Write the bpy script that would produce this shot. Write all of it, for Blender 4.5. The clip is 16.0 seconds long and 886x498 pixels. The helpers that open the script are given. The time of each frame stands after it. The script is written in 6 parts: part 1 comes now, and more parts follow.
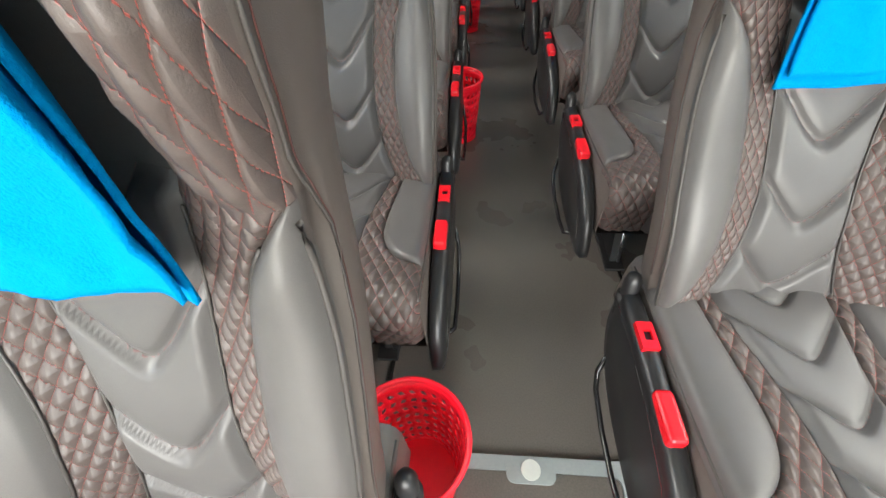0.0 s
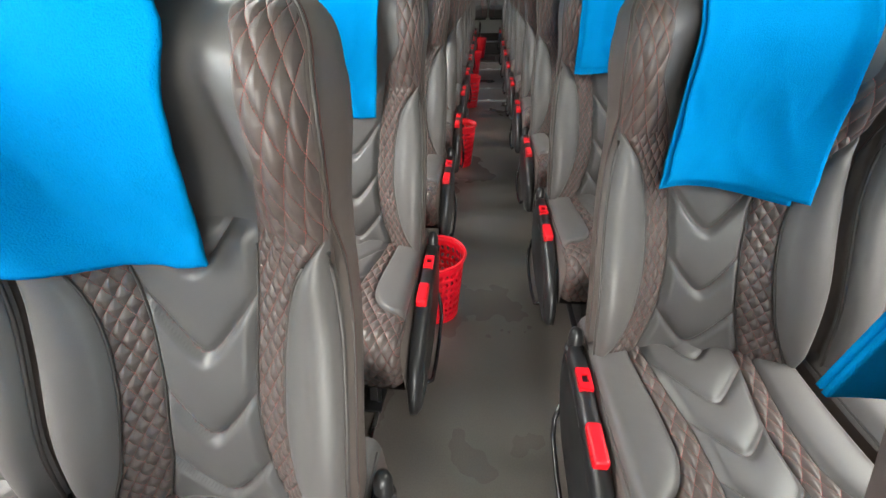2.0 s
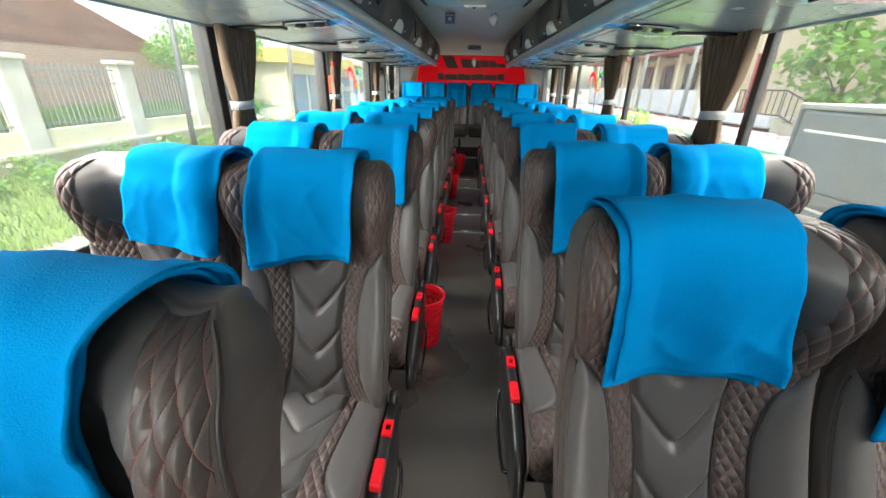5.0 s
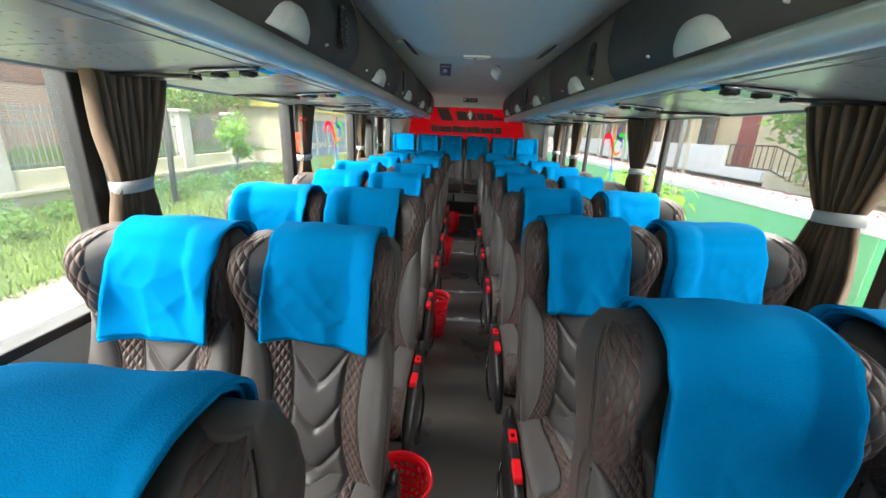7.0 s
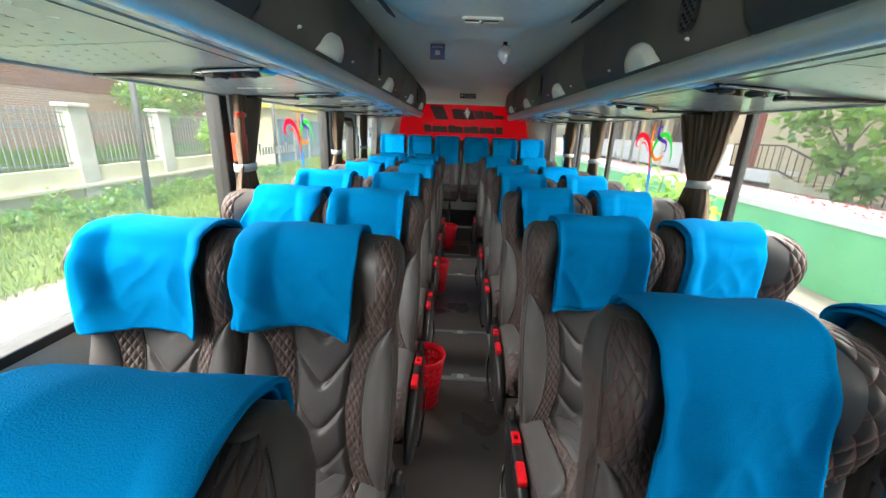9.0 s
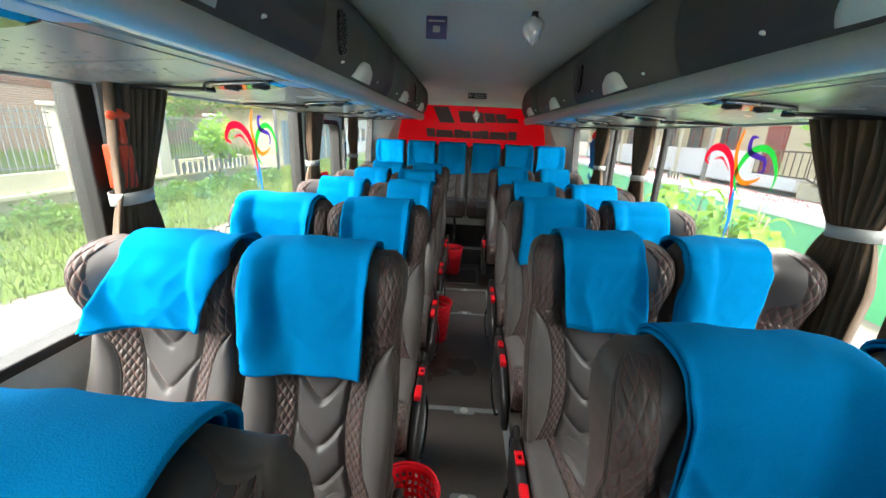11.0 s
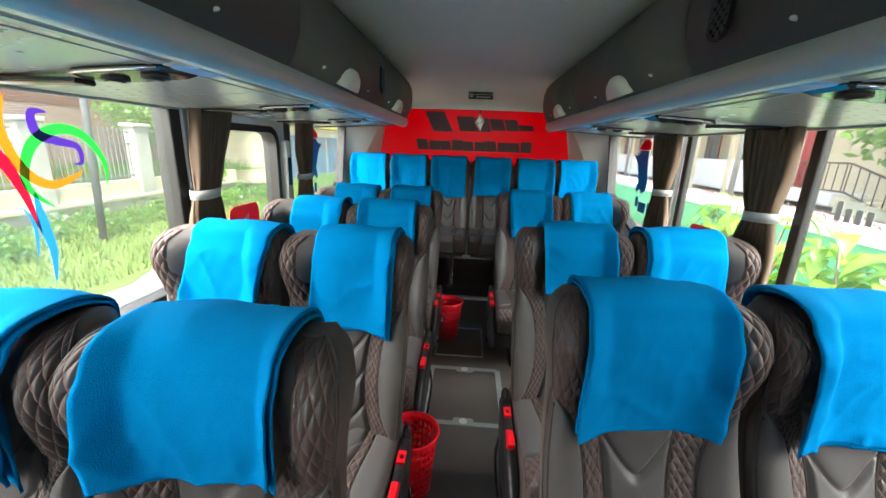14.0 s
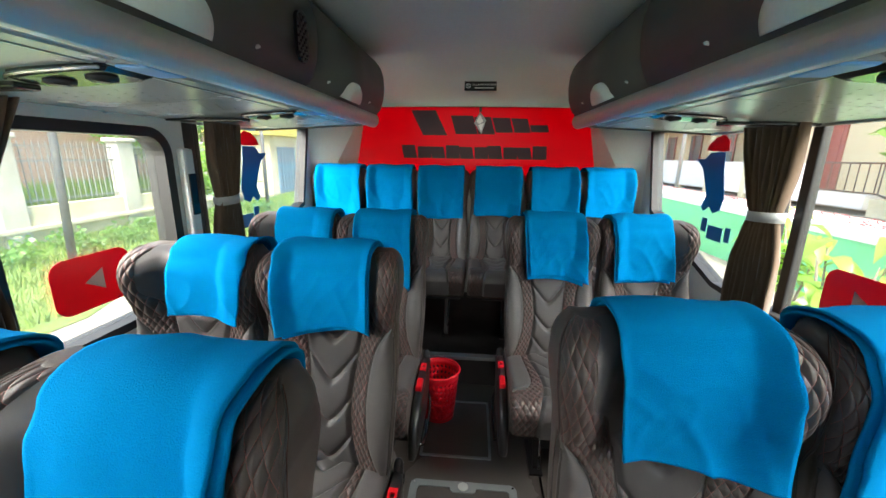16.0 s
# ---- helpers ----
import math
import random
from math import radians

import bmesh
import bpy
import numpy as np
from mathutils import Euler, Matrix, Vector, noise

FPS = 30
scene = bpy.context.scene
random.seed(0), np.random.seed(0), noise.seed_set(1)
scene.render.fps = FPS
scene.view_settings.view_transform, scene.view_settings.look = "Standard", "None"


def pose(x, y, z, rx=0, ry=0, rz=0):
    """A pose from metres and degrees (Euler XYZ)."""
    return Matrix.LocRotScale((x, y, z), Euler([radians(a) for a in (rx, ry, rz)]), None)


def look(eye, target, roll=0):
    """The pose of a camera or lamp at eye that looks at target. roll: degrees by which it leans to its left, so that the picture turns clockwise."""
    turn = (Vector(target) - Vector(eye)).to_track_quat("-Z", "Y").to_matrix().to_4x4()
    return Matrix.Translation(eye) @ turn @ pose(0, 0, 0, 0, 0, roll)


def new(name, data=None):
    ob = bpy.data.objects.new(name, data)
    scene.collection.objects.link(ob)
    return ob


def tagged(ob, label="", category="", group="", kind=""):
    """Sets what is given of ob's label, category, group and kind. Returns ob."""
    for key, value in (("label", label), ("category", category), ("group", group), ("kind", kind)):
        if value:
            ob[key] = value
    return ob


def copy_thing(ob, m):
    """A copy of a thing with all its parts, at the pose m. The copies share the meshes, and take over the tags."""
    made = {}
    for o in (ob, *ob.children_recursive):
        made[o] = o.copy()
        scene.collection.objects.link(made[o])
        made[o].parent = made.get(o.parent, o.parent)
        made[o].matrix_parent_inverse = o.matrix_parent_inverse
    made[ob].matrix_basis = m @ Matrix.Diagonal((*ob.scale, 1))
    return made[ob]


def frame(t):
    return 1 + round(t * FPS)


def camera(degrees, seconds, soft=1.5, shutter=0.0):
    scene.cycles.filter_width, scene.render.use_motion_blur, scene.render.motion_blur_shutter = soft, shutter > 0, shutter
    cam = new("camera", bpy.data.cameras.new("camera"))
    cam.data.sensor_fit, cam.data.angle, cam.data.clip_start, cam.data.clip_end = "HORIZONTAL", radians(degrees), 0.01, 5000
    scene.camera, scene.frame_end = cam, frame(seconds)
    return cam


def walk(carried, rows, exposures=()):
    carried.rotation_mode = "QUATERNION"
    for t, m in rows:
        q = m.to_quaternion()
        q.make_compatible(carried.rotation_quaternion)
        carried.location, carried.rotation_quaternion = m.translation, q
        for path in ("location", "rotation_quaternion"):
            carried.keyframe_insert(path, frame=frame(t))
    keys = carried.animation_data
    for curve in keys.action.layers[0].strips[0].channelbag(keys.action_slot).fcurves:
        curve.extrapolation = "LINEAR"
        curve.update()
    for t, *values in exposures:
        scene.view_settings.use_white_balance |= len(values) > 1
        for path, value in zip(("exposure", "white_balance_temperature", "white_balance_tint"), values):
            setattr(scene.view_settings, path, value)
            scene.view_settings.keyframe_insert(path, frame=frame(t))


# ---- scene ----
cam = camera(98.0, 16.0)
PATH = [
    (0, (-0.106, 0.82, 1.0), (-0.267, 2.172, -0.464), -4.1),
    (0.5, (-0.107, 0.948, 1.024), (-0.282, 2.376, -0.366), -3.4),
    (1, (-0.079, 1.135, 1.045), (-0.269, 2.631, -0.269), -2.9),
    (1.5, (-0.055, 1.272, 1.068), (-0.246, 2.835, -0.165), -2.2),
    (2, (-0.04, 1.387, 1.087), (-0.216, 3.011, -0.067), -1.5),
    (2.5, (-0.051, 1.551, 1.098), (-0.209, 3.224, 0.014), -0.8),
    (3, (-0.073, 1.703, 1.101), (-0.217, 3.409, 0.066), -0.2),
    (3.5, (-0.085, 1.823, 1.118), (-0.207, 3.555, 0.125), 0.4),
    (4, (-0.071, 1.966, 1.159), (-0.173, 3.735, 0.231), 0.8),
    (4.5, (-0.035, 2.123, 1.218), (-0.123, 3.929, 0.363), 1.4),
    (5, (0.007, 2.243, 1.286), (-0.095, 4.079, 0.499), 1.2),
    (5.2, (0.004, 2.293, 1.311), (-0.095, 4.137, 0.542), 1.3),
    (7.3, (-0.035, 3.095, 1.399), (-0.105, 5.007, 0.818), 2.5),
    (7.5, (-0.021, 3.155, 1.407), (-0.097, 5.065, 0.821), 2.3),
    (8, (-0.029, 3.301, 1.403), (-0.096, 5.211, 0.814), 2.4),
    (8.5, (-0.029, 3.53, 1.392), (-0.091, 5.442, 0.808), 2.1),
    (9, (-0.05, 3.721, 1.382), (-0.102, 5.633, 0.796), 2.2),
    (9.2, (-0.052, 3.813, 1.386), (-0.11, 5.722, 0.794), 2.3),
    (11.3, (-0.042, 4.636, 1.413), (-0.142, 6.551, 0.844), 2.8),
    (11.5, (0.0, 4.754, 1.408), (-0.123, 6.669, 0.845), 2.8),
    (12, (0.007, 4.939, 1.414), (-0.113, 6.861, 0.874), 2.9),
    (12.5, (-0.013, 5.157, 1.414), (-0.131, 7.081, 0.882), 2.1),
    (13, (-0.023, 5.317, 1.408), (-0.136, 7.244, 0.884), 2.2),
    (13.5, (-0.016, 5.483, 1.402), (-0.129, 7.41, 0.882), 2.2),
    (14, (-0.003, 5.633, 1.402), (-0.123, 7.561, 0.885), 2.1),
    (14.5, (-0.012, 5.859, 1.397), (-0.132, 7.79, 0.891), 2.0),
    (15, (-0.035, 6.078, 1.412), (-0.162, 8.011, 0.914), 1.3),
    (15.5, (-0.017, 6.298, 1.398), (-0.154, 8.233, 0.911), 0.9),
    (16, (0.034, 6.488, 1.389), (-0.117, 8.425, 0.914), 0.8),
]
EXPOSURES = [(0.0, 2.36), (0.5, 2.80), (1.0, 3.22), (1.5, 3.04), (2.0, 2.92), (2.5, 3.05), (3.0, 3.15), (4.0, 2.88), (5.0, 2.58), (7.5, 2.42), (9.0, 2.48), (12.5, 2.64), (16.0, 2.94)]
walk(cam, [(t, look(eye, target, roll)) for t, eye, target, roll in PATH], EXPOSURES)

# ---- daylight ----
world = bpy.data.worlds.new("daylight")
scene.world = world
world.use_nodes = True
sky = world.node_tree.nodes.new("ShaderNodeTexSky")
sky.sky_type, sky.sun_disc = "NISHITA", False
sky.sun_elevation, sky.sun_rotation = radians(58), radians(200)
sky.air_density, sky.dust_density = 1.2, 3.0
world.node_tree.links.new(sky.outputs[0], world.node_tree.nodes["Background"].inputs[0])
world.node_tree.nodes["Background"].inputs[1].default_value = 0.12


def lamp(name, kind, m, energy, colour, **more):
    data = bpy.data.lights.new(name, kind)
    data.energy, data.color = energy, colour
    for key, value in more.items():
        if key == "angle":
            data.angle = value
        elif key == "size":
            data.shape, data.size, data.size_y = "RECTANGLE", value[0], value[1]
    ob = new(name, data)
    ob.matrix_world = m
    return ob


lamp("sun", "SUN", look((0, 0, 20), (-4.5, 9.5, 0)), 2.0, (1, 0.97, 0.92), angle=radians(12))
# the sky's light through the windscreen and through the side windows
lamp("windscreen_daylight", "AREA", look((0.02, -1.55, 1.2), (0.02, 4, 0.7)), 32, (1, 0.965, 0.9), size=(2.2, 1.4))
lamp("window_daylight", "AREA", look((-2.68, 3.5, 2.75), (-0.28, 3.5, 0.9)), 268, (1, 0.945, 0.865), size=(9.4, 1.5))
lamp("window_daylight", "AREA", look((2.72, 3.5, 2.75), (0.32, 3.5, 0.9)), 175, (1, 0.945, 0.865), size=(9.4, 1.5))


# ---- materials ----
def material(name, colour, rough=0.5, metal=0.0, grain=0.0, grain_size=200.0, stain=0.0, stain_size=4.0, bump=0.0, sheen=0.0, spec=0.5, dark=None):
    """A principled surface with fine grain, broad stains and bump, in object coordinates."""
    m = bpy.data.materials.new(name)
    m.use_nodes = True
    nt = m.node_tree
    bsdf = nt.nodes["Principled BSDF"]
    bsdf.inputs["Base Color"].default_value = (*colour, 1)
    bsdf.inputs["Roughness"].default_value = rough
    bsdf.inputs["Metallic"].default_value = metal
    bsdf.inputs["Specular IOR Level"].default_value = spec
    if sheen:
        bsdf.inputs["Sheen Weight"].default_value = sheen
        bsdf.inputs["Sheen Roughness"].default_value = 0.4
    coord = nt.nodes.new("ShaderNodeTexCoord")
    fine = nt.nodes.new("ShaderNodeTexNoise")
    fine.inputs["Scale"].default_value, fine.inputs["Detail"].default_value = grain_size, 3
    broad = nt.nodes.new("ShaderNodeTexNoise")
    broad.inputs["Scale"].default_value, broad.inputs["Detail"].default_value = stain_size, 4
    for n in (fine, broad):
        nt.links.new(coord.outputs["Object"], n.inputs["Vector"])
    low = dark or tuple(0.55 * c for c in colour)
    last = None
    for n, amount in ((fine, grain), (broad, stain)):
        if not amount:
            continue
        ramp = nt.nodes.new("ShaderNodeMapRange")
        ramp.inputs["From Min"].default_value, ramp.inputs["From Max"].default_value = 0.35, 0.7
        ramp.inputs["To Max"].default_value = amount
        nt.links.new(n.outputs["Fac"], ramp.inputs["Value"])
        mix = nt.nodes.new("ShaderNodeMix")
        mix.data_type = "RGBA"
        nt.links.new(ramp.outputs["Result"], mix.inputs["Factor"])
        if last is None:
            mix.inputs["A"].default_value = (*colour, 1)
        else:
            nt.links.new(last, mix.inputs["A"])
        mix.inputs["B"].default_value = (*low, 1)
        last = mix.outputs["Result"]
    if last is not None:
        nt.links.new(last, bsdf.inputs["Base Color"])
        rr = nt.nodes.new("ShaderNodeMapRange")
        rr.inputs["To Min"].default_value, rr.inputs["To Max"].default_value = max(0.0, rough - 0.08), min(1.0, rough + 0.1)
        nt.links.new(broad.outputs["Fac"], rr.inputs["Value"])
        nt.links.new(rr.outputs["Result"], bsdf.inputs["Roughness"])
    if bump:
        b = nt.nodes.new("ShaderNodeBump")
        b.inputs["Strength"].default_value, b.inputs["Distance"].default_value = bump, 0.002
        nt.links.new(fine.outputs["Fac"], b.inputs["Height"])
        nt.links.new(b.outputs["Normal"], bsdf.inputs["Normal"])
    return m


def stitched(name, colour, thread, rough, both):
    """Leather with rows of thread along the lines where the seam coordinates (UV) are whole numbers."""
    m = material(name, colour, rough, grain=0.25, grain_size=900, stain=0.3, stain_size=9, bump=0.12)
    nt = m.node_tree
    bsdf = nt.nodes["Principled BSDF"]
    uv = nt.nodes.new("ShaderNodeTexCoord")
    split = nt.nodes.new("ShaderNodeSeparateXYZ")
    nt.links.new(uv.outputs["UV"], split.inputs[0])

    def sum_of(op, a, b=None):
        n = nt.nodes.new("ShaderNodeMath")
        n.operation = op
        for k, v in enumerate((a, b)):
            if v is None:
                continue
            if isinstance(v, (int, float)):
                n.inputs[k].default_value = v
            else:
                nt.links.new(v, n.inputs[k])
        return n.outputs[0]

    masks, dips = [], []
    pairs = ((0, 1), (1, 0)) if both else ((0, 1),)
    for p, q in pairs:
        near = sum_of("ABSOLUTE", sum_of("SUBTRACT", sum_of("FRACT", sum_of("ADD", split.outputs[p], 0.5)), 0.5))
        line = sum_of("LESS_THAN", near, 0.022 if both else 0.006)
        dash = sum_of("LESS_THAN", sum_of("FRACT", sum_of("MULTIPLY", split.outputs[q], 9.0)), 0.6)
        masks.append(sum_of("MULTIPLY", line, dash))
        dips.append(sum_of("POWER", sum_of("MINIMUM", sum_of("MULTIPLY", near, 2.1 if both else 8.0), 1.0), 0.4 if both else 0.6))
    mask = masks[0] if len(masks) == 1 else sum_of("MAXIMUM", masks[0], masks[1])
    relief = nt.nodes.new("ShaderNodeBump")
    relief.inputs["Strength"].default_value, relief.inputs["Distance"].default_value = 1.0, 0.0028 if both else 0.0022
    nt.links.new(dips[0] if len(dips) == 1 else sum_of("MINIMUM", dips[0], dips[1]), relief.inputs["Height"])
    nt.links.new(bsdf.inputs["Normal"].links[0].from_socket, relief.inputs["Normal"])
    nt.links.new(relief.outputs["Normal"], bsdf.inputs["Normal"])
    mix = nt.nodes.new("ShaderNodeMix")
    mix.data_type = "RGBA"
    before = bsdf.inputs["Base Color"].links[0].from_socket
    nt.links.new(before, mix.inputs["A"])
    mix.inputs["B"].default_value = (*thread, 1)
    nt.links.new(sum_of("MULTIPLY", mask, 0.75), mix.inputs["Factor"])
    nt.links.new(mix.outputs["Result"], bsdf.inputs["Base Color"])
    return m


LEATHER = stitched("grey leather", (0.1035, 0.0986, 0.0968), (0.15, 0.06, 0.055), 0.38, False)
SMOOTH = material("smooth grey leather", (0.1120, 0.1058, 0.1025), 0.38, grain=0.25, grain_size=900, stain=0.3, stain_size=9, bump=0.12)
QUILT = stitched("brown quilted leather", (0.0970, 0.0762, 0.0693), (0.44, 0.09, 0.075), 0.40, True)
HIDE = material("plain brown-grey leather", (0.1272, 0.1051, 0.0935), 0.48, grain=0.25, grain_size=900, stain=0.3, stain_size=7, bump=0.12)
THREAD = material("red seam thread", (0.11, 0.035, 0.03), 0.7, grain=0.5, grain_size=260, dark=(0.12, 0.05, 0.04))
PIPING = material("grey-brown leather piping", (0.066, 0.060, 0.056), 0.36, grain=0.2, grain_size=500)
FLEECE = material("bright blue fleece", (0.0, 0.258, 0.62), 0.95, grain=0.3, grain_size=420, stain=0.12, stain_size=9, bump=0.7, spec=0.03, dark=(0.0, 0.19, 0.46))
BLACK = material("black moulded plastic", (0.017, 0.017, 0.018), 0.32, grain=0.2, grain_size=300, stain=0.3, stain_size=8, bump=0.05)
MATT = material("matt black metal", (0.02, 0.02, 0.021), 0.5, grain=0.3, grain_size=120, stain=0.4, stain_size=10)
RED = material("red plastic", (0.72, 0.008, 0.018), 0.3, grain=0.1, grain_size=200, stain=0.15, stain_size=12)
BASKET = material("red basket plastic", (0.80, 0.006, 0.022), 0.35, grain=0.1, grain_size=200, stain=0.2, stain_size=15)
CHROME = material("worn bright metal", (0.62, 0.63, 0.64), 0.25, 1.0, grain=0.2, grain_size=150)
VINYL = material("dark speckled vinyl floor", (0.1518, 0.1366, 0.1200), 0.28, grain=0.5, grain_size=260, stain=0.45, stain_size=2.2, bump=0.1, dark=(0.078, 0.073, 0.066))
PLATE = material("brown-grey vinyl plate", (0.12, 0.11, 0.10), 0.45, grain=0.3, grain_size=200, stain=0.35, stain_size=4)
TRIM = material("grey painted metal trim", (0.34, 0.38, 0.38), 0.4, grain=0.15, grain_size=150, stain=0.3, stain_size=6)
PANEL = material("light grey side panel", (0.70, 0.74, 0.70), 0.45, grain=0.1, grain_size=100, stain=0.2, stain_size=3)
CEILING = material("pale grey-green ceiling lining", (0.79, 0.84, 0.75), 0.5, grain=0.1, grain_size=80, stain=0.15, stain_size=1.5)
UNIT = material("pale air unit plastic", (0.70, 0.80, 0.74), 0.38, grain=0.08, grain_size=80, stain=0.15, stain_size=2)
BIN = material("dark brown-grey bin lining", (0.076, 0.074, 0.068), 0.52, grain=0.3, grain_size=400, stain=0.08, stain_size=3, bump=0.08)
RAIL = material("satin aluminium rail", (0.82, 0.88, 0.85), 0.34, 0.45, grain=0.05, grain_size=60, stain=0.04, stain_size=2)
UNDER = material("grey rack underside", (0.54, 0.57, 0.54), 0.24, 0.2, grain=0.15, grain_size=200, stain=0.3, stain_size=3)
SILVER = material("silver plastic cup", (0.72, 0.76, 0.72), 0.3, 0.15, grain=0.1, grain_size=100)
GLOSS = material("gloss black vent plastic", (0.012, 0.012, 0.014), 0.12, grain=0.1, grain_size=100)
GLINT = material("blue-white vent lens", (0.16, 0.46, 0.85), 0.4, grain=0.1, grain_size=100)
CURTAIN = material("brown curtain cloth", (0.15, 0.10, 0.062), 0.8, grain=0.4, grain_size=500, stain=0.3, stain_size=8, bump=0.3, sheen=0.2)
BAND = material("grey-white curtain band", (0.42, 0.44, 0.43), 0.6, grain=0.15, grain_size=200)
RUBBER = material("black window rubber", (0.012, 0.012, 0.012), 0.5, grain=0.2, grain_size=100)
PRINT = material("white print", (0.7, 0.7, 0.7), 0.5)
ORANGE = material("orange-red plastic", (0.75, 0.07, 0.02), 0.35, grain=0.1, grain_size=100)
NAVY = material("navy printed card", (0.03, 0.035, 0.14), 0.4, grain=0.2, grain_size=60)
CLEAR = material("clear crumpled film", (0.7, 0.73, 0.74), 0.12, 0.35, grain=0.3, grain_size=60, bump=0.4)
DARKPRINT = material("dark film lettering", (0.05, 0.008, 0.014), 0.5, grain=0.2, grain_size=40)


def glass(name, colour, alpha):
    """A thin pane: mostly clear, with a faint gloss and a pale veil for outdoor glare."""
    m = bpy.data.materials.new(name)
    m.use_nodes = True
    nt = m.node_tree
    nt.nodes.remove(nt.nodes["Principled BSDF"])
    clear = nt.nodes.new("ShaderNodeBsdfTransparent")
    clear.inputs[0].default_value = (*colour, 1)
    gloss = nt.nodes.new("ShaderNodeBsdfGlossy")
    gloss.inputs["Roughness"].default_value = 0.02
    facing = nt.nodes.new("ShaderNodeLayerWeight")
    facing.inputs["Blend"].default_value = 0.5
    steep = nt.nodes.new("ShaderNodeMath")
    steep.operation, steep.inputs[1].default_value = "POWER", 5.0
    nt.links.new(facing.outputs["Facing"], steep.inputs[0])
    fres = nt.nodes.new("ShaderNodeMath")
    fres.operation, fres.inputs[1].default_value, fres.inputs[2].default_value = "MULTIPLY_ADD", 0.45, 0.02
    nt.links.new(steep.outputs[0], fres.inputs[0])
    mix = nt.nodes.new("ShaderNodeMixShader")
    nt.links.new(fres.outputs[0], mix.inputs[0])
    nt.links.new(clear.outputs[0], mix.inputs[1])
    nt.links.new(gloss.outputs[0], mix.inputs[2])
    # pale diffuse layer imitates the glare that washes out the view outside
    haze = nt.nodes.new("ShaderNodeBsdfDiffuse")
    haze.inputs[0].default_value = (0.7, 0.72, 0.7, 1)
    noise_tex = nt.nodes.new("ShaderNodeTexNoise")
    noise_tex.inputs["Scale"].default_value = 2.5
    veil = nt.nodes.new("ShaderNodeMath")
    veil.operation, veil.inputs[1].default_value = "MULTIPLY", alpha
    nt.links.new(noise_tex.outputs["Fac"], veil.inputs[0])
    over = nt.nodes.new("ShaderNodeMixShader")
    nt.links.new(veil.outputs[0], over.inputs[0])
    nt.links.new(mix.outputs[0], over.inputs[1])
    nt.links.new(haze.outputs[0], over.inputs[2])
    nt.links.new(over.outputs[0], nt.nodes["Material Output"].inputs[0])
    return m


GLASS = glass("side window glass", (0.95, 0.97, 0.95), 0.26)


def film(name, colour, through_colour, share):
    """A translucent printed film: light from behind shines through it in its colour."""
    m = bpy.data.materials.new(name)
    m.use_nodes = True
    nt = m.node_tree
    bsdf = nt.nodes["Principled BSDF"]
    bsdf.inputs["Base Color"].default_value = (*colour, 1)
    bsdf.inputs["Roughness"].default_value = 0.3
    shine = nt.nodes.new("ShaderNodeBsdfTranslucent")
    shine.inputs[0].default_value = (*through_colour, 1)
    mix = nt.nodes.new("ShaderNodeMixShader")
    mix.inputs[0].default_value = share
    nt.links.new(bsdf.outputs[0], mix.inputs[1])
    nt.links.new(shine.outputs[0], mix.inputs[2])
    nt.links.new(mix.outputs[0], nt.nodes["Material Output"].inputs[0])
    return m


STICK = {k: film("sticker " + k, c, tuple(0.5 * q for q in c), 0.5) for k, c in dict(
    red=(0.70, 0.005, 0.03), orange=(0.80, 0.20, 0.01), green=(0.02, 0.50, 0.05), purple=(0.06, 0.02, 0.30),
    blue=(0.02, 0.25, 0.70), white=(0.85, 0.85, 0.85), grey=(0.58, 0.60, 0.58), navy=(0.04, 0.20, 0.42)).items()}
REARFILM = film("red rear window film", (0.5, 0.0, 0.02), (0.60, 0.0, 0.035), 0.85)


# ---- mesh helpers ----
def mesh(name, verts, faces, mat, uv=None, smooth=True):
    me = bpy.data.meshes.new(name)
    me.from_pydata([tuple(v) for v in verts], [], [tuple(f) for f in faces])
    if uv is not None:
        layer = me.uv_layers.new(name="seams")
        loops = np.empty(len(me.loops), dtype=np.int32)
        me.loops.foreach_get("vertex_index", loops)
        layer.data.foreach_set("uv", np.asarray(uv, dtype=np.float32)[loops].ravel())
    me.polygons.foreach_set("use_smooth", [smooth] * len(me.polygons))
    if mat:
        me.materials.append(mat)
    me.update()
    return me


def part(name, me, parent, label=""):
    ob = new(name, me)
    ob.parent = parent
    if label:
        tagged(ob, label)
    return ob


def thing(name, label, category, group="", kind=""):
    ob = new(name)
    ob.empty_display_size = 0.1
    return tagged(ob, label, category, group, kind)


def sheet(nu, nv, f, flip=False):
    """Vertices and faces of a grid: f(i, j) gives each vertex."""
    verts = [f(i, j) for j in range(nv) for i in range(nu)]
    faces = []
    for j in range(nv - 1):
        for i in range(nu - 1):
            a = j * nu + i
            q = (a, a + 1, a + nu + 1, a + nu)
            faces.append(q[::-1] if flip else q)
    return verts, faces


def bevelled(x0, x1, y0, y1, z0, z1, r=0.004, seg=2):
    """A box with rounded edges, as a bmesh."""
    bm = bmesh.new()
    bmesh.ops.create_cube(bm, size=1)
    bm.transform(Matrix.Translation(((x0 + x1) / 2, (y0 + y1) / 2, (z0 + z1) / 2)) @ Matrix.Diagonal((x1 - x0, y1 - y0, z1 - z0, 1)))
    if r:
        bmesh.ops.bevel(bm, geom=bm.edges[:], offset=r, segments=seg, affect="EDGES", profile=0.5)
    return bm


def from_bm(name, bm, mat, smooth=False):
    me = bpy.data.meshes.new(name)
    bm.to_mesh(me)
    bm.free()
    me.polygons.foreach_set("use_smooth", [smooth] * len(me.polygons))
    me.materials.append(mat)
    return me


def box(name, x0, x1, y0, y1, z0, z1, mat, r=0.004, seg=2):
    return from_bm(name, bevelled(x0, x1, y0, y1, z0, z1, r, seg), mat)


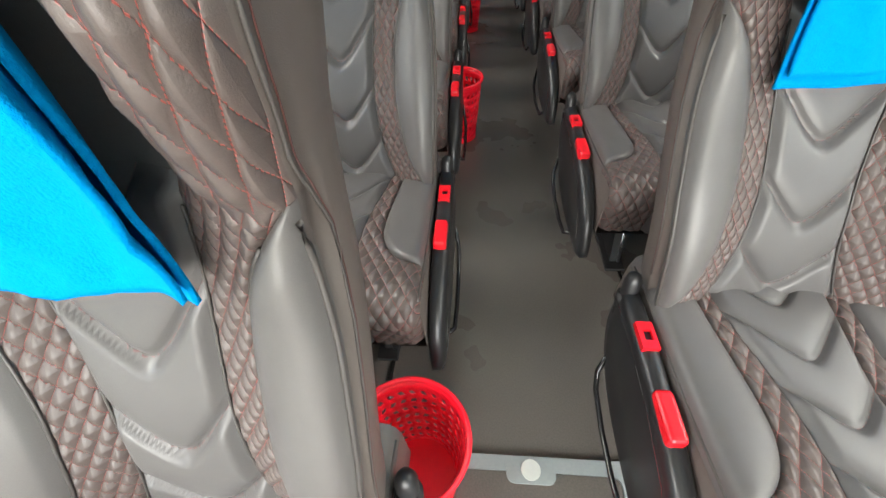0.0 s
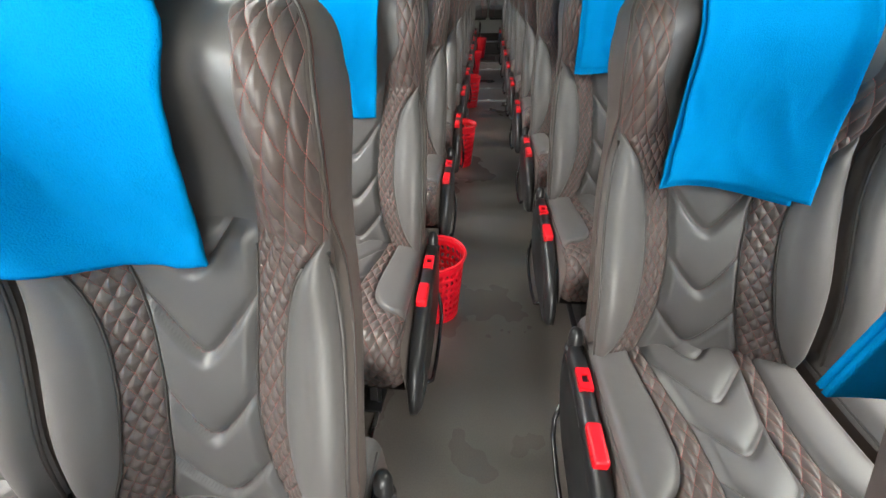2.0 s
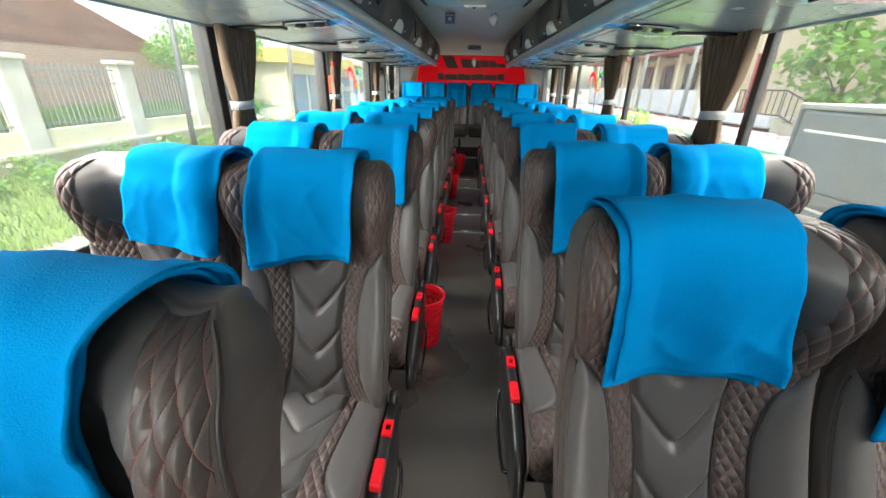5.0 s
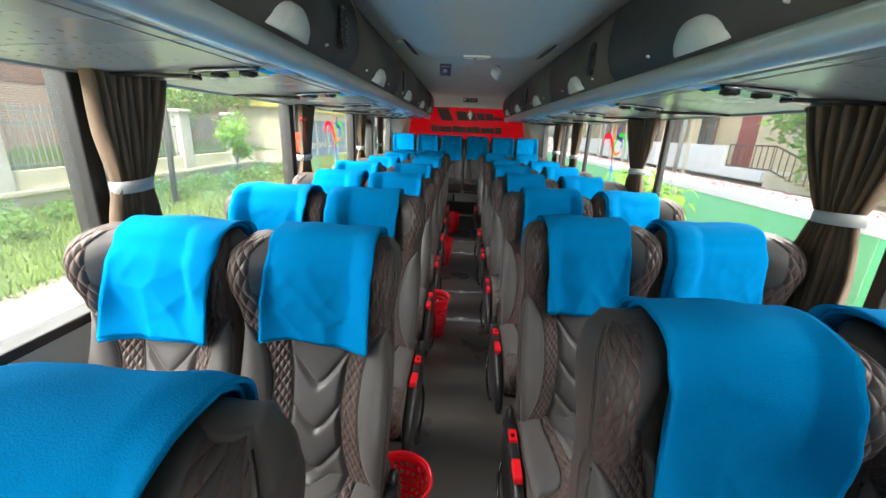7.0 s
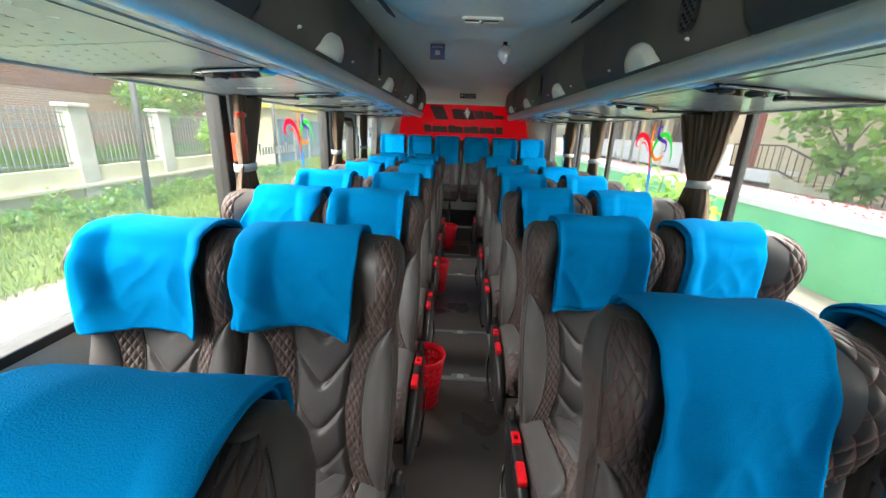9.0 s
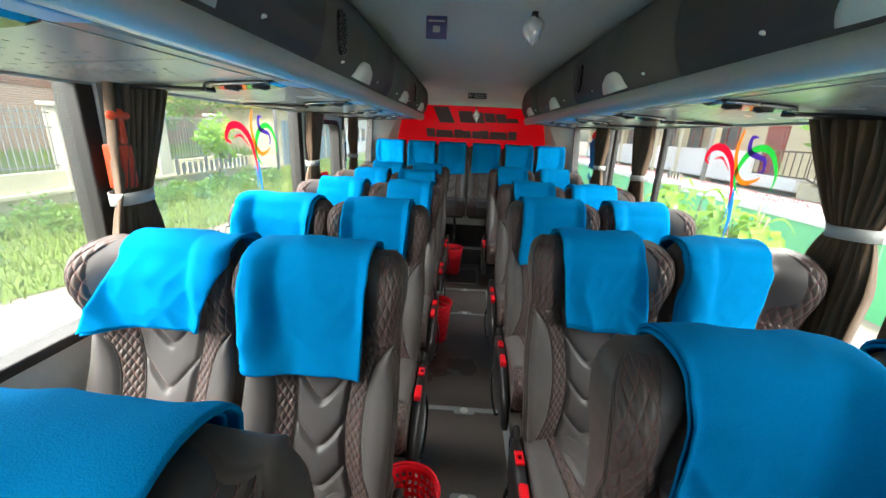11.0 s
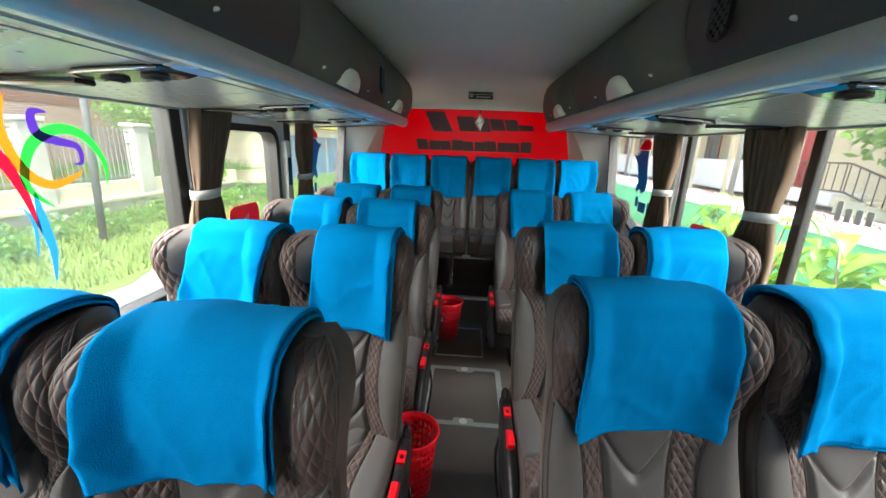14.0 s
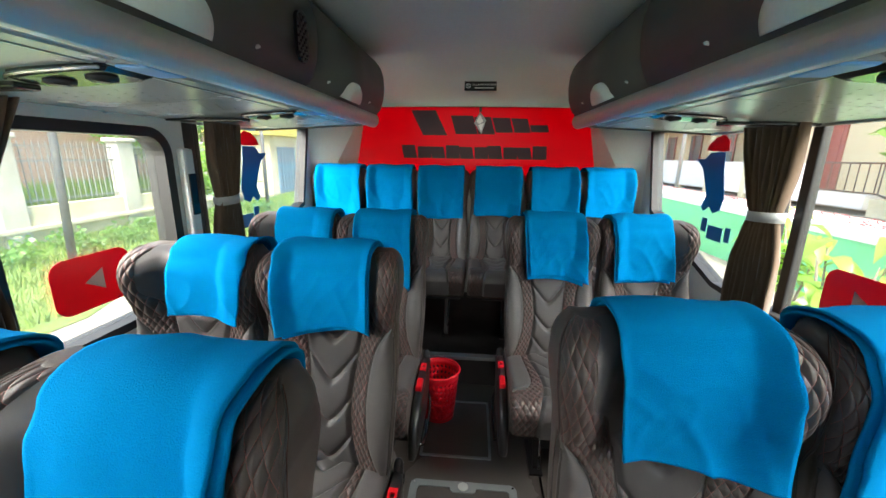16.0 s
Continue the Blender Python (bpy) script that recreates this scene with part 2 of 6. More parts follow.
def tube(points, radius, n=8, close=False):
    """Vertices and faces of a tube along points; radius may be a list."""
    pts = [Vector(p) for p in points]
    verts, faces = [], []
    for k, p in enumerate(pts):
        d = (pts[min(k + 1, len(pts) - 1)] - pts[max(k - 1, 0)]).normalized()
        side = d.cross(Vector((0, 0, 1)))
        if side.length < 1e-3:
            side = d.cross(Vector((0, 1, 0)))
        side.normalize()
        up = side.cross(d)
        r = radius[k] if isinstance(radius, (list, tuple)) else radius
        for a in range(n):
            w = 2 * math.pi * a / n
            verts.append(p + side * (r * math.cos(w)) + up * (r * math.sin(w)))
    for k in range(len(pts) - 1):
        for a in range(n):
            b = (a + 1) % n
            faces.append((k * n + a, k * n + b, (k + 1) * n + b, (k + 1) * n + a))
    faces.append(tuple(range(n))[::-1])
    faces.append(tuple(range((len(pts) - 1) * n, len(pts) * n)))
    return verts, faces


def slab(outline, lo, hi, axis):
    """A closed outline in a plane, given thickness along an axis ('x': outline is (y, z); 'y': (x, z); 'z': (x, y))."""
    n = len(outline)

    def at(p, d):
        return {"x": (d, p[0], p[1]), "y": (p[0], d, p[1]), "z": (p[0], p[1], d)}[axis]
    verts = [at(p, lo) for p in outline] + [at(p, hi) for p in outline]
    faces = [tuple(range(n))[::-1], tuple(range(n, 2 * n))]
    faces += [(k, (k + 1) % n, n + (k + 1) % n, n + k) for k in range(n)]
    bm = bmesh.new()
    vs = [bm.verts.new(v) for v in verts]
    for f in faces:
        bm.faces.new([vs[k] for k in f])
    bmesh.ops.recalc_face_normals(bm, faces=bm.faces[:])
    return bm


def joined(pieces):
    verts, faces = [], []
    for v, f in pieces:
        o = len(verts)
        verts += [tuple(p) for p in v]
        faces += [tuple(k + o for k in q) for q in f]
    return verts, faces


def cube_piece(x0, x1, y0, y1, z0, z1):
    v = [(x, y, z) for z in (z0, z1) for y in (y0, y1) for x in (x0, x1)]
    return v, [(0, 2, 3, 1), (4, 5, 7, 6), (0, 1, 5, 4), (2, 6, 7, 3), (0, 4, 6, 2), (1, 3, 7, 5)]


def ss(a, b, x):
    t = min(1.0, max(0.0, (x - a) / (b - a)))
    return t * t * (3 - 2 * t)


def lerp(a, b, t):
    return a + (b - a) * t


MID = 0.02          # the bus's middle line
HALF = 1.225        # from there to the window glass
SILL, LINTEL = 0.77, 1.50
FRONT, REAR = -1.6, 9.75


# ---- structure ----
def setting(name, me, label, category):
    return tagged(new(name, me), label, category, kind="structure")


floor = setting("floor", box("floor", MID - 1.27, MID + 1.27, FRONT, REAR + 0.1, -0.06, 0.0, VINYL, 0), "dark speckled vinyl floor of the bus aisle", "floor")
setting("platform", box("platform", MID - 1.24, MID + 1.24, 8.62, REAR, 0.004, 0.2, MATT, 0.006), "dark raised platform under the rear bench", "platform")
setting("step_trim", box("step_trim", MID - 1.24, MID + 1.24, 8.595, 8.64, 0.185, 0.208, TRIM, 0.004), "pale metal edge along the rear step", "trim")
for s, word in ((-1, "left"), (1, "right")):
    setting("seat_track", box("seat_track", MID + s * 0.345 - 0.006, MID + s * 0.345 + 0.006, FRONT + 0.1, 8.58, 0.0, 0.008, CHROME, 0.002), "thin bright metal seat track along the floor", "track")


def wall_piece(name, s, y0, y1, z0, z1, mat=None, d0=None, d1=None, r=0.0):
    a, b = MID + s * (d0 or HALF - 0.02), MID + s * (d1 or HALF + 0.05)
    return box(name, min(a, b), max(a, b), y0, y1, z0, z1, mat or PANEL, r)


PILLARS = {-1: [(-0.2, 0.05), (1.25, 1.37), (2.72, 2.84), (4.13, 4.25), (5.60, 5.72), (7.12, 7.24)], 1: [(-0.2, 0.05), (1.22, 1.3), (2.66, 2.8), (4.10, 4.2), (5.55, 5.7), (7.13, 7.25), (7.98, 8.1)]}
for s in (-1, 1):
    side = thing("wall_left" if s < 0 else "wall_right", "light grey lower side wall with window openings", "wall", kind="structure")
    part("lower_wall", wall_piece("lower_wall", s, FRONT, REAR, -0.3, SILL), side)
    part("upper_wall", wall_piece("upper_wall", s, FRONT, REAR, LINTEL + 0.06, 2.0), side)
    part("sill", wall_piece("sill", s, FRONT, 7.2 if s < 0 else 8.1, SILL + 0.001, SILL + 0.035, RUBBER, HALF - 0.05, HALF + 0.03, 0.006), side, "black rubber window sill")
    for y0, y1 in PILLARS[s]:
        y1 = y0 + (0.07 if s < 0 else 0.045)
        part("pillar", wall_piece("pillar", s, y0, y1, SILL + 0.002, LINTEL + 0.058, RUBBER, HALF - (0.035 if s < 0 else 0.014), HALF + (0.04 if s < 0 else 0.02), 0.006), side, "black window pillar")
        if s < 0:
            part("pillar_cover", wall_piece("pillar_cover", s, y0 + 0.05, y1 + 0.045, SILL + 0.036, LINTEL + 0.05, TRIM, HALF - 0.05, HALF - 0.036, 0.004), side, "grey pillar cover")

# the left wall's rear bay: a door panel with its own rounded window, then the rear quarter window
def rounded(y0, y1, z0, z1, r, n=6):
    out = []
    for cy, cz, a0 in ((y1 - r, z1 - r, 0), (y0 + r, z1 - r, 90), (y0 + r, z0 + r, 180), (y1 - r, z0 + r, 270)):
        for k in range(n + 1):
            w = radians(a0 + 90 * k / n)
            out.append((cy + r * math.cos(w), cz + r * math.sin(w)))
    return out


def frame_between(outer, inner, lo, hi, axis):
    """A flat frame: outer and inner outlines with the same count of points."""
    n = len(outer)

    def at(p, d):
        return {"x": (d, p[0], p[1]), "y": (p[0], d, p[1]), "z": (p[0], p[1], d)}[axis]
    verts = [at(p, lo) for p in outer] + [at(p, lo) for p in inner] + [at(p, hi) for p in outer] + [at(p, hi) for p in inner]
    bm = bmesh.new()
    vs = [bm.verts.new(v) for v in verts]
    for k in range(n):
        m = (k + 1) % n
        for q in ((k, m, n + m, n + k), (2 * n + k, 3 * n + k, 3 * n + m, 2 * n + m), (k, 2 * n + k, 2 * n + m, m), (n + k, n + m, 3 * n + m, 3 * n + k)):
            bm.faces.new([vs[i] for i in q])
    bmesh.ops.recalc_face_normals(bm, faces=bm.faces[:])
    return bm


wl = MID - HALF
door = thing("door_1", "light grey emergency door with a rounded black-edged window", "door", kind="structure")
hole = rounded(7.34, 7.925, 0.80, 1.44, 0.07)
edge = rounded(7.30, 7.965, 0.77, 1.475, 0.10)


def square_like(o, y0, y1, z0, z1):
    """Points on a rectangle, one for each of o's, pushed out from its middle."""
    cy, cz = (y0 + y1) / 2, (z0 + z1) / 2
    out = []
    for y, z in o:
        k = max(abs(y - cy) / (y1 - cy), abs(z - cz) / (z1 - cz))
        out.append((cy + (y - cy) / k, cz + (z - cz) / k))
    return out


part("panel", from_bm("panel", frame_between(square_like(edge, 7.245, 8.04, 0.75, 1.57), edge, wl - 0.03, wl + 0.04, "x"), PANEL), door)
part("rubber_seal", from_bm("rubber_seal", frame_between(edge, hole, wl - 0.035, wl + 0.045, "x"), RUBBER), door, "black rubber window seal")
part("pane", box("pane", wl - 0.004, wl, 7.34, 7.925, 0.80, 1.44, GLASS, 0), door, "clear glass pane").visible_shadow = False
part("latch_housing", box("latch_housing", wl + 0.04, wl + 0.075, 7.985, 8.045, 0.98, 1.40, PANEL, 0.012), door, "grey upright latch housing")
part("latch_window", box("latch_window", wl + 0.0755, wl + 0.079, 7.995, 8.037, 1.13, 1.30, GLOSS, 0.003), door, "black glossy latch cover")
part("screw", box("screw", wl + 0.04, wl + 0.046, 7.70, 7.715, 1.505, 1.52, TRIM, 0.003), door)
part("pillar", wall_piece("pillar", -1, 8.045, 8.115, SILL, LINTEL + 0.058, RUBBER, HALF - 0.035, HALF + 0.04, 0.008), door, "black window pillar")

for s in (-1, 1):
    w = MID + s * HALF
    quarter = thing("wall_rear_quarter_left" if s < 0 else "wall_rear_quarter_right", "pale grey rear corner trim round the last side window", "wall", kind="structure")
    opening = [(8.115, 0.76), (8.40, 0.775), (9.16, 1.03), (9.30, 1.56), (8.115, 1.56)]
    for name, poly in (("corner_panel", [(8.40, 0.70), (REAR, 0.70), (REAR, 1.60), (9.305, 1.60), (9.165, 1.028), (8.405, 0.772)]),
                       ("low_panel", [(8.115, 0.70), (8.40, 0.70), (8.405, 0.772), (8.115, 0.758)])):
        part(name, from_bm(name, slab(poly, w - 0.03, w + 0.03, "x"), PANEL), quarter)
    inner = [(8.14, 0.79), (8.39, 0.80), (9.135, 1.05), (9.265, 1.56), (8.14, 1.56)]
    part("rubber_seal", from_bm("rubber_seal", frame_between(opening, inner, w - 0.034, w + 0.034, "x"), RUBBER), quarter, "black rubber seal")
    # inward-slanting corner trim beside the rear window
    a, b, c = MID + s * 1.215, MID + s * 1.05, MID + s * 0.88
    v = [(a, 9.28, 0.9), (a, 9.28, 1.58), (b, REAR, 0.9), (c, REAR, 1.79), (a, REAR + 0.02, 0.9), (a, REAR + 0.02, 1.79)]
    part("corner_trim", mesh("corner_trim", v, [(0, 1, 3, 2), (2, 3, 5, 4), (0, 2, 4), (1, 5, 3), (0, 4, 5, 1)], CEILING, smooth=False), quarter)

for s in (-1, 1):
    edges = [FRONT] + [e for p in PILLARS[s] for e in p] + ([] if s > 0 else [])
    bays = []
    for k in range(len(PILLARS[s]) - 1):
        bays.append((PILLARS[s][k][1], PILLARS[s][k + 1][0]))
    bays.append((8.115, 9.30))
    for k, (y0, y1) in enumerate(bays):
        w = MID + s * HALF
        pane = setting("window_%d" % (k + 1 + (10 if s > 0 else 0)), box("window", w - 0.003, w + 0.003, y0 - 0.02, y1 + 0.02, SILL - 0.01, LINTEL + 0.07, GLASS, 0), "clear side window pane with slight haze", "window")
        pane.visible_shadow = False

# front end: plain bulkhead with the windscreen's opening, out of sight
front = thing("wall_front", "plain front bulkhead round the windscreen", "wall", kind="structure")
part("lower_wall", box("lower_wall", MID - 1.27, MID + 1.27, FRONT - 0.06, FRONT - 0.001, -0.06, 0.65, PANEL, 0), front)
part("upper_wall", box("upper_wall", MID - 1.27, MID + 1.27, FRONT - 0.06, FRONT - 0.001, 2.02, 2.2, PANEL, 0), front)
for s in (-1, 1):
    part("corner_wall", box("corner_wall", MID + s * 1.2 - 0.07, MID + s * 1.2 + 0.07, FRONT - 0.06, FRONT - 0.001, 0.651, 2.019, PANEL, 0), front)

# ceiling: a shallow vault between the racks, closed above them
prof = [(-1.27, 1.72), (-1.2, 1.90), (-0.75, 1.97), (-0.52, 1.875), (-0.3, 1.89), (0, 1.895), (0.3, 1.89), (0.52, 1.875), (0.75, 1.97), (1.2, 1.90), (1.27, 1.72)]
ys = [FRONT, 8.72, 8.95, 9.15]
cv, cf = sheet(len(prof), 3, lambda i, j: (MID + prof[i][0], ys[j], prof[i][1]))
setting("ceiling", mesh("ceiling", cv, cf, CEILING), "pale grey ceiling lining between the luggage racks", "ceiling")
roof = setting("roof", box("roof", MID - 1.3, MID + 1.3, FRONT - 0.05, REAR + 0.1, 2.0, 2.06, PANEL, 0), "outer roof skin", "roof")
bulk = []
for j in range(9):
    t = j / 8
    y = 8.95 + 0.65 * math.sin(t * math.pi / 2) ** 0.9
    z = 1.91 - 0.16 * (1 - math.cos(t * math.pi / 2)) ** 0.75
    bulk.append((y, z))
cv, cf = sheet(15, 9, lambda i, j: (MID + (i - 7) / 7 * 1.22, bulk[j][0], bulk[j][1] - 0.02 * (abs(i - 7) / 7) ** 2))
setting("rear_ceiling_cove", mesh("rear_ceiling_cove", cv, cf, CEILING), "pale curved cove above the rear window", "ceiling")

rear = thing("wall_rear", "rear wall with a wide red-filmed window", "wall", kind="structure")
part("lower_wall", box("lower_wall", MID - 1.27, MID + 1.27, REAR + 0.02, REAR + 0.09, -0.06, 1.16, PANEL, 0), rear)
part("upper_wall", box("upper_wall", MID - 1.27, MID + 1.27, REAR + 0.02, REAR + 0.09, 1.80, 2.05, PANEL, 0), rear)
outer = [(MID - 1.18, 1.16), (MID - 0.93, 1.80), (MID + 0.93, 1.80), (MID + 1.18, 1.16)]
inner = [(MID - 1.12, 1.19), (MID - 0.89, 1.765), (MID + 0.89, 1.765), (MID + 1.12, 1.19)]
part("rubber_seal", from_bm("rubber_seal", frame_between(outer, inner, REAR + 0.015, REAR + 0.06, "y"), RUBBER), rear, "black rubber window seal")
pane = part("window_pane", from_bm("window_pane", slab(inner, REAR + 0.03, REAR + 0.036, "y"), REARFILM), rear, "glowing red translucent film on the rear window")
for s in (-1, 1):
    part("side_wall", from_bm("side_wall", slab([(MID + s * 1.27, 1.161), (MID + s * 1.181, 1.161), (MID + s * 0.931, 1.799), (MID + s * 1.27, 1.799)], REAR + 0.02, REAR + 0.09, "y"), PANEL), rear)


# dark slanting shapes of the outside lettering, seen from behind through the film
def bars(rows):
    out = []
    for x0, x1, z0, z1, lean in rows:
        y = REAR + 0.024
        v = [(x0 + lean * (z1 - z0), y, z1), (x0, y, z0), (x1, y, z0), (x1 + lean * (z1 - z0), y, z1)]
        out.append((v + [(a, y - 0.002, c) for a, _, c in v], [(0, 1, 2, 3), (7, 6, 5, 4), (0, 4, 5, 1), (1, 5, 6, 2), (2, 6, 7, 3), (3, 7, 4, 0)]))
    return joined(out)


part("film_bars", mesh("film_bars", *bars([(-0.40, -0.20, 1.545, 1.74, -0.5), (-0.13, 0.05, 1.555, 1.70, -0.3), (0.055, 0.19, 1.555, 1.69, -0.3), (0.195, 0.335, 1.57, 1.685, -0.3), (0.345, 0.475, 1.57, 1.68, -0.3), (0.48, 0.62, 1.575, 1.63, -0.3)] +
     [(-0.56 + 0.118 * k, -0.448 + 0.118 * k, 1.36, 1.455 + 0.012 * (k % 3 == 0), (-0.2, -0.05)[k % 2]) for k in range(10)]), DARKPRINT, smooth=False), rear, "dark plain bars of printing in the film")


# ---- coach seats ----
from mathutils import noise
SEAT_TOP = 1.082
BOW = 0.058
ZK = np.array([0.34, 0.45, 0.60, 0.72, 0.82, 0.88, 0.96, 1.0, 1.035])
WK = np.array([0.200, 0.210, 0.217, 0.215, 0.208, 0.211, 0.224, 0.227, 0.225])


# half widths of the centre panel and of the quilted strip beside it, smoothed up the back
SK = np.linspace(0.375, 0.85, 60)
INNER = np.interp(SK, [0.375, 0.42, 0.50, 0.60, 0.70, 0.80, 0.85], [0.118, 0.100, 0.078, 0.070, 0.078, 0.094, 0.105])
OUTER = np.interp(SK, [0.375, 0.42, 0.50, 0.60, 0.70, 0.78, 0.82, 0.85], [0.205, 0.172, 0.138, 0.124, 0.130, 0.150, 0.175, 0.204])
for _ in range(12):
    INNER[1:-1] = (INNER[:-2] + INNER[1:-1] + INNER[2:]) / 3
    OUTER[1:-1] = (OUTER[:-2] + OUTER[1:-1] + OUTER[2:]) / 3


def half_width(z):
    if z <= 1.035:
        return float(np.interp(z, ZK, WK))
    e = min(1.0, (z - 1.035) / (SEAT_TOP - 1.035))
    return 0.225 - 0.042 * (1 - math.sqrt(max(0.0, 1 - e * e)))


def back_line(z):
    return 0.122 + 0.105 * (z - 0.4) / 0.72 - 0.014 * math.exp(-((z - 0.56) / 0.13) ** 2)


def strip_in(z):
    return float(np.interp(z, SK, INNER))


def strip_out(z):
    return min(half_width(z) - 0.003, float(np.interp(z, SK, OUTER)))


def pad_out(z):
    return 0.106 + 0.058 * ss(0.86, 0.96, z) - 0.030 * ss(1.04, 1.10, z)


def crown(z):
    """How far the front falls back over the rounded top of the head."""
    e = min(1.0, max(0.0, (z - 1.0) / (SEAT_TOP - 1.0)))
    return 0.080 * (1 - math.sqrt(max(0.0, 1 - e * e)))


def round_back(ax, z):
    """How far the front rolls back at the flank: a narrow edge below, a deep wrap round the head wings."""
    r = 0.022 + 0.020 * ss(0.84, 0.94, z)
    e = min(1.0, max(0.0, (ax - (half_width(z) - r)) / r))
    return (0.019 + 0.012 * ss(0.83, 0.92, z)) * (1 - math.sqrt(max(0.0, 1 - e * e)))


def bow(ax, z):
    """How far the back's middle height lies behind the line from the seat to the head; the wings stand forward of it."""
    wings = ss(0.09, 0.20, ax)
    return BOW * ss(0.42, 0.83, z) * (1 - ss(0.80, 1.0, z) * wings) * (1 - ss(0.92, 1.06, z) * (1 - wings))


def base_front(x, z):
    """The backrest's front without seams: y at a place across and up."""
    ax = abs(x)
    y = back_line(z)
    y -= 0.056 * ss(0.80, 0.96, z) * ss(0.088, 0.162, ax) + 0.050 * (1 - ss(0.80, 0.96, z)) * ss(0.055, 0.19, ax)
    y += crown(z)
    y += round_back(ax, z)
    y += bow(ax, z)
    return y


def diamonds(x, z):
    return x / 0.026 + z / 0.060, x / 0.026 - z / 0.060


def small_diamonds(x, z):
    return x / 0.019 + z / 0.031, x / 0.019 - z / 0.031


def pillow(a, b):
    return (abs(math.sin(math.pi * a)) * abs(math.sin(math.pi * b))) ** 0.4


def pressed(phase, step):
    """A padded channel between pressed V seams: it dips slowly into the seam below and rises quickly from the one above."""
    f = (phase - math.floor(phase)) * step
    return (1 - math.exp(-f / 0.017)) * (1 - math.exp(-(step - f) / 0.0055))


VSTEP = 0.122


def chevron(x, z):
    return (z - 0.392 - 1.3 * math.sqrt(x * x + 0.019 ** 2)) / VSTEP


def strip_mesh(name, n, zs, left, right, relief, seams, mat, to_place, flip=False, fade=0.008):
    """A panel between two edges given at each station, with relief pushed out and seam coordinates."""
    verts, uv = [], []
    for z in zs:
        a, b = left(z), right(z)
        for i in range(n):
            q = i / (n - 1)
            if name == "head_wing":
                q = (1 - (1 - q) ** 1.8) if b > 0 else q ** 1.8
            x = a + (b - a) * q
            rim = min(q, 1 - q) * abs(b - a)
            tuck = -0.003 * (1 - min(1.0, rim / 0.005))
            verts.append(to_place(x, z, relief(x, z, i / (n - 1)) * ss(0.0, fade, rim) + tuck))
            uv.append(seams(x, z))
    faces = []
    for j in range(len(zs) - 1):
        for i in range(n - 1):
            k = j * n + i
            q = (k, k + 1, k + n + 1, k + n)
            faces.append(q[::-1] if flip else q)
    return mesh(name, verts, faces, mat, uv)


def on_back(x, z, out):
    return (x, base_front(x, z) - out, z)


ZL = [0.375 + (0.85 - 0.375) * k / 66 for k in range(67)]
ZC = [0.375 + (0.85 - 0.375) * k / 110 for k in range(111)]
ZF = [0.375 + (0.85 - 0.375) * k / 150 for k in range(151)]
ZTOP = [1.035 + (SEAT_TOP - 1.035) * math.sin(math.pi / 2 * k / 14) for k in range(1, 15)]
ZU = [0.85 + 0.185 * k / 44 for k in range(45)] + ZTOP


def bolster_relief(x, z, t):
    w = max(0.0, half_width(z) - strip_out(z))
    return 0.019 * min(1.0, w / 0.045) * math.sin(math.pi * min(1.0, 0.05 + 0.9 * t)) ** 0.5


M_BACK = {
    "centre_panel": strip_mesh("centre_panel", 43, ZC, lambda z: -strip_in(z), strip_in, lambda x, z, t: (0.0150 * pressed(chevron(x, z), VSTEP) + 0.001) * (1 - ss(0.825, 0.85, z)) * ss(0.375, 0.395, z), lambda x, z: (chevron(x, z), x * 14), LEATHER, on_back, False, 0.016),
    "head_pad": strip_mesh("head_pad", 15, ZU, lambda z: -pad_out(z), pad_out, lambda x, z, t: 0.012 * math.sin(math.pi * t) ** 0.6 * ss(0.85, 0.92, z) * (1 - ss(SEAT_TOP - 0.03, SEAT_TOP, z)), lambda x, z: (0.5, 0.5), SMOOTH, on_back),
}
for tag, s in (("near", -1), ("far", 1)):
    M_BACK["quilted_strip_" + tag] = strip_mesh("quilted_strip", 21, ZF, lambda z, s=s: s * (strip_in(z) if s > 0 else strip_out(z)), lambda z, s=s: s * (strip_out(z) if s > 0 else strip_in(z)),
        lambda x, z, t: 0.0052 * pillow(*small_diamonds(abs(x), z)) * (1 - ss(0.836, 0.85, z)), lambda x, z: small_diamonds(abs(x), z), QUILT, on_back)
    M_BACK["bolster_" + tag] = strip_mesh("bolster", 14, ZL, lambda z, s=s: s * (strip_out(z) if s > 0 else half_width(z) - 0.001), lambda z, s=s: s * (half_width(z) - 0.001 if s > 0 else strip_out(z)),
        lambda x, z, t: bolster_relief(x, z, t), lambda x, z: (0.5, 0.5), SMOOTH, on_back, False, 0.001)
    M_BACK["head_wing_" + tag] = strip_mesh("head_wing", 44, ZU, lambda z, s=s: s * (pad_out(z) if s > 0 else half_width(z) - 0.001), lambda z, s=s: s * (half_width(z) - 0.001 if s > 0 else pad_out(z)),
        lambda x, z, t: 0.0052 * pillow(*diamonds(abs(x) + round_back(abs(x), z), z + 0.8 * crown(z))) * (1 - ss(SEAT_TOP - 0.006, SEAT_TOP, z)) * ss(0.85, 0.866, z), lambda x, z: diamonds(abs(x) + round_back(abs(x), z), z + 0.8 * crown(z)), QUILT, on_back)


SIDE = [0.30 + (0.85 - 0.30) * k / 12 for k in range(12)] + ZU


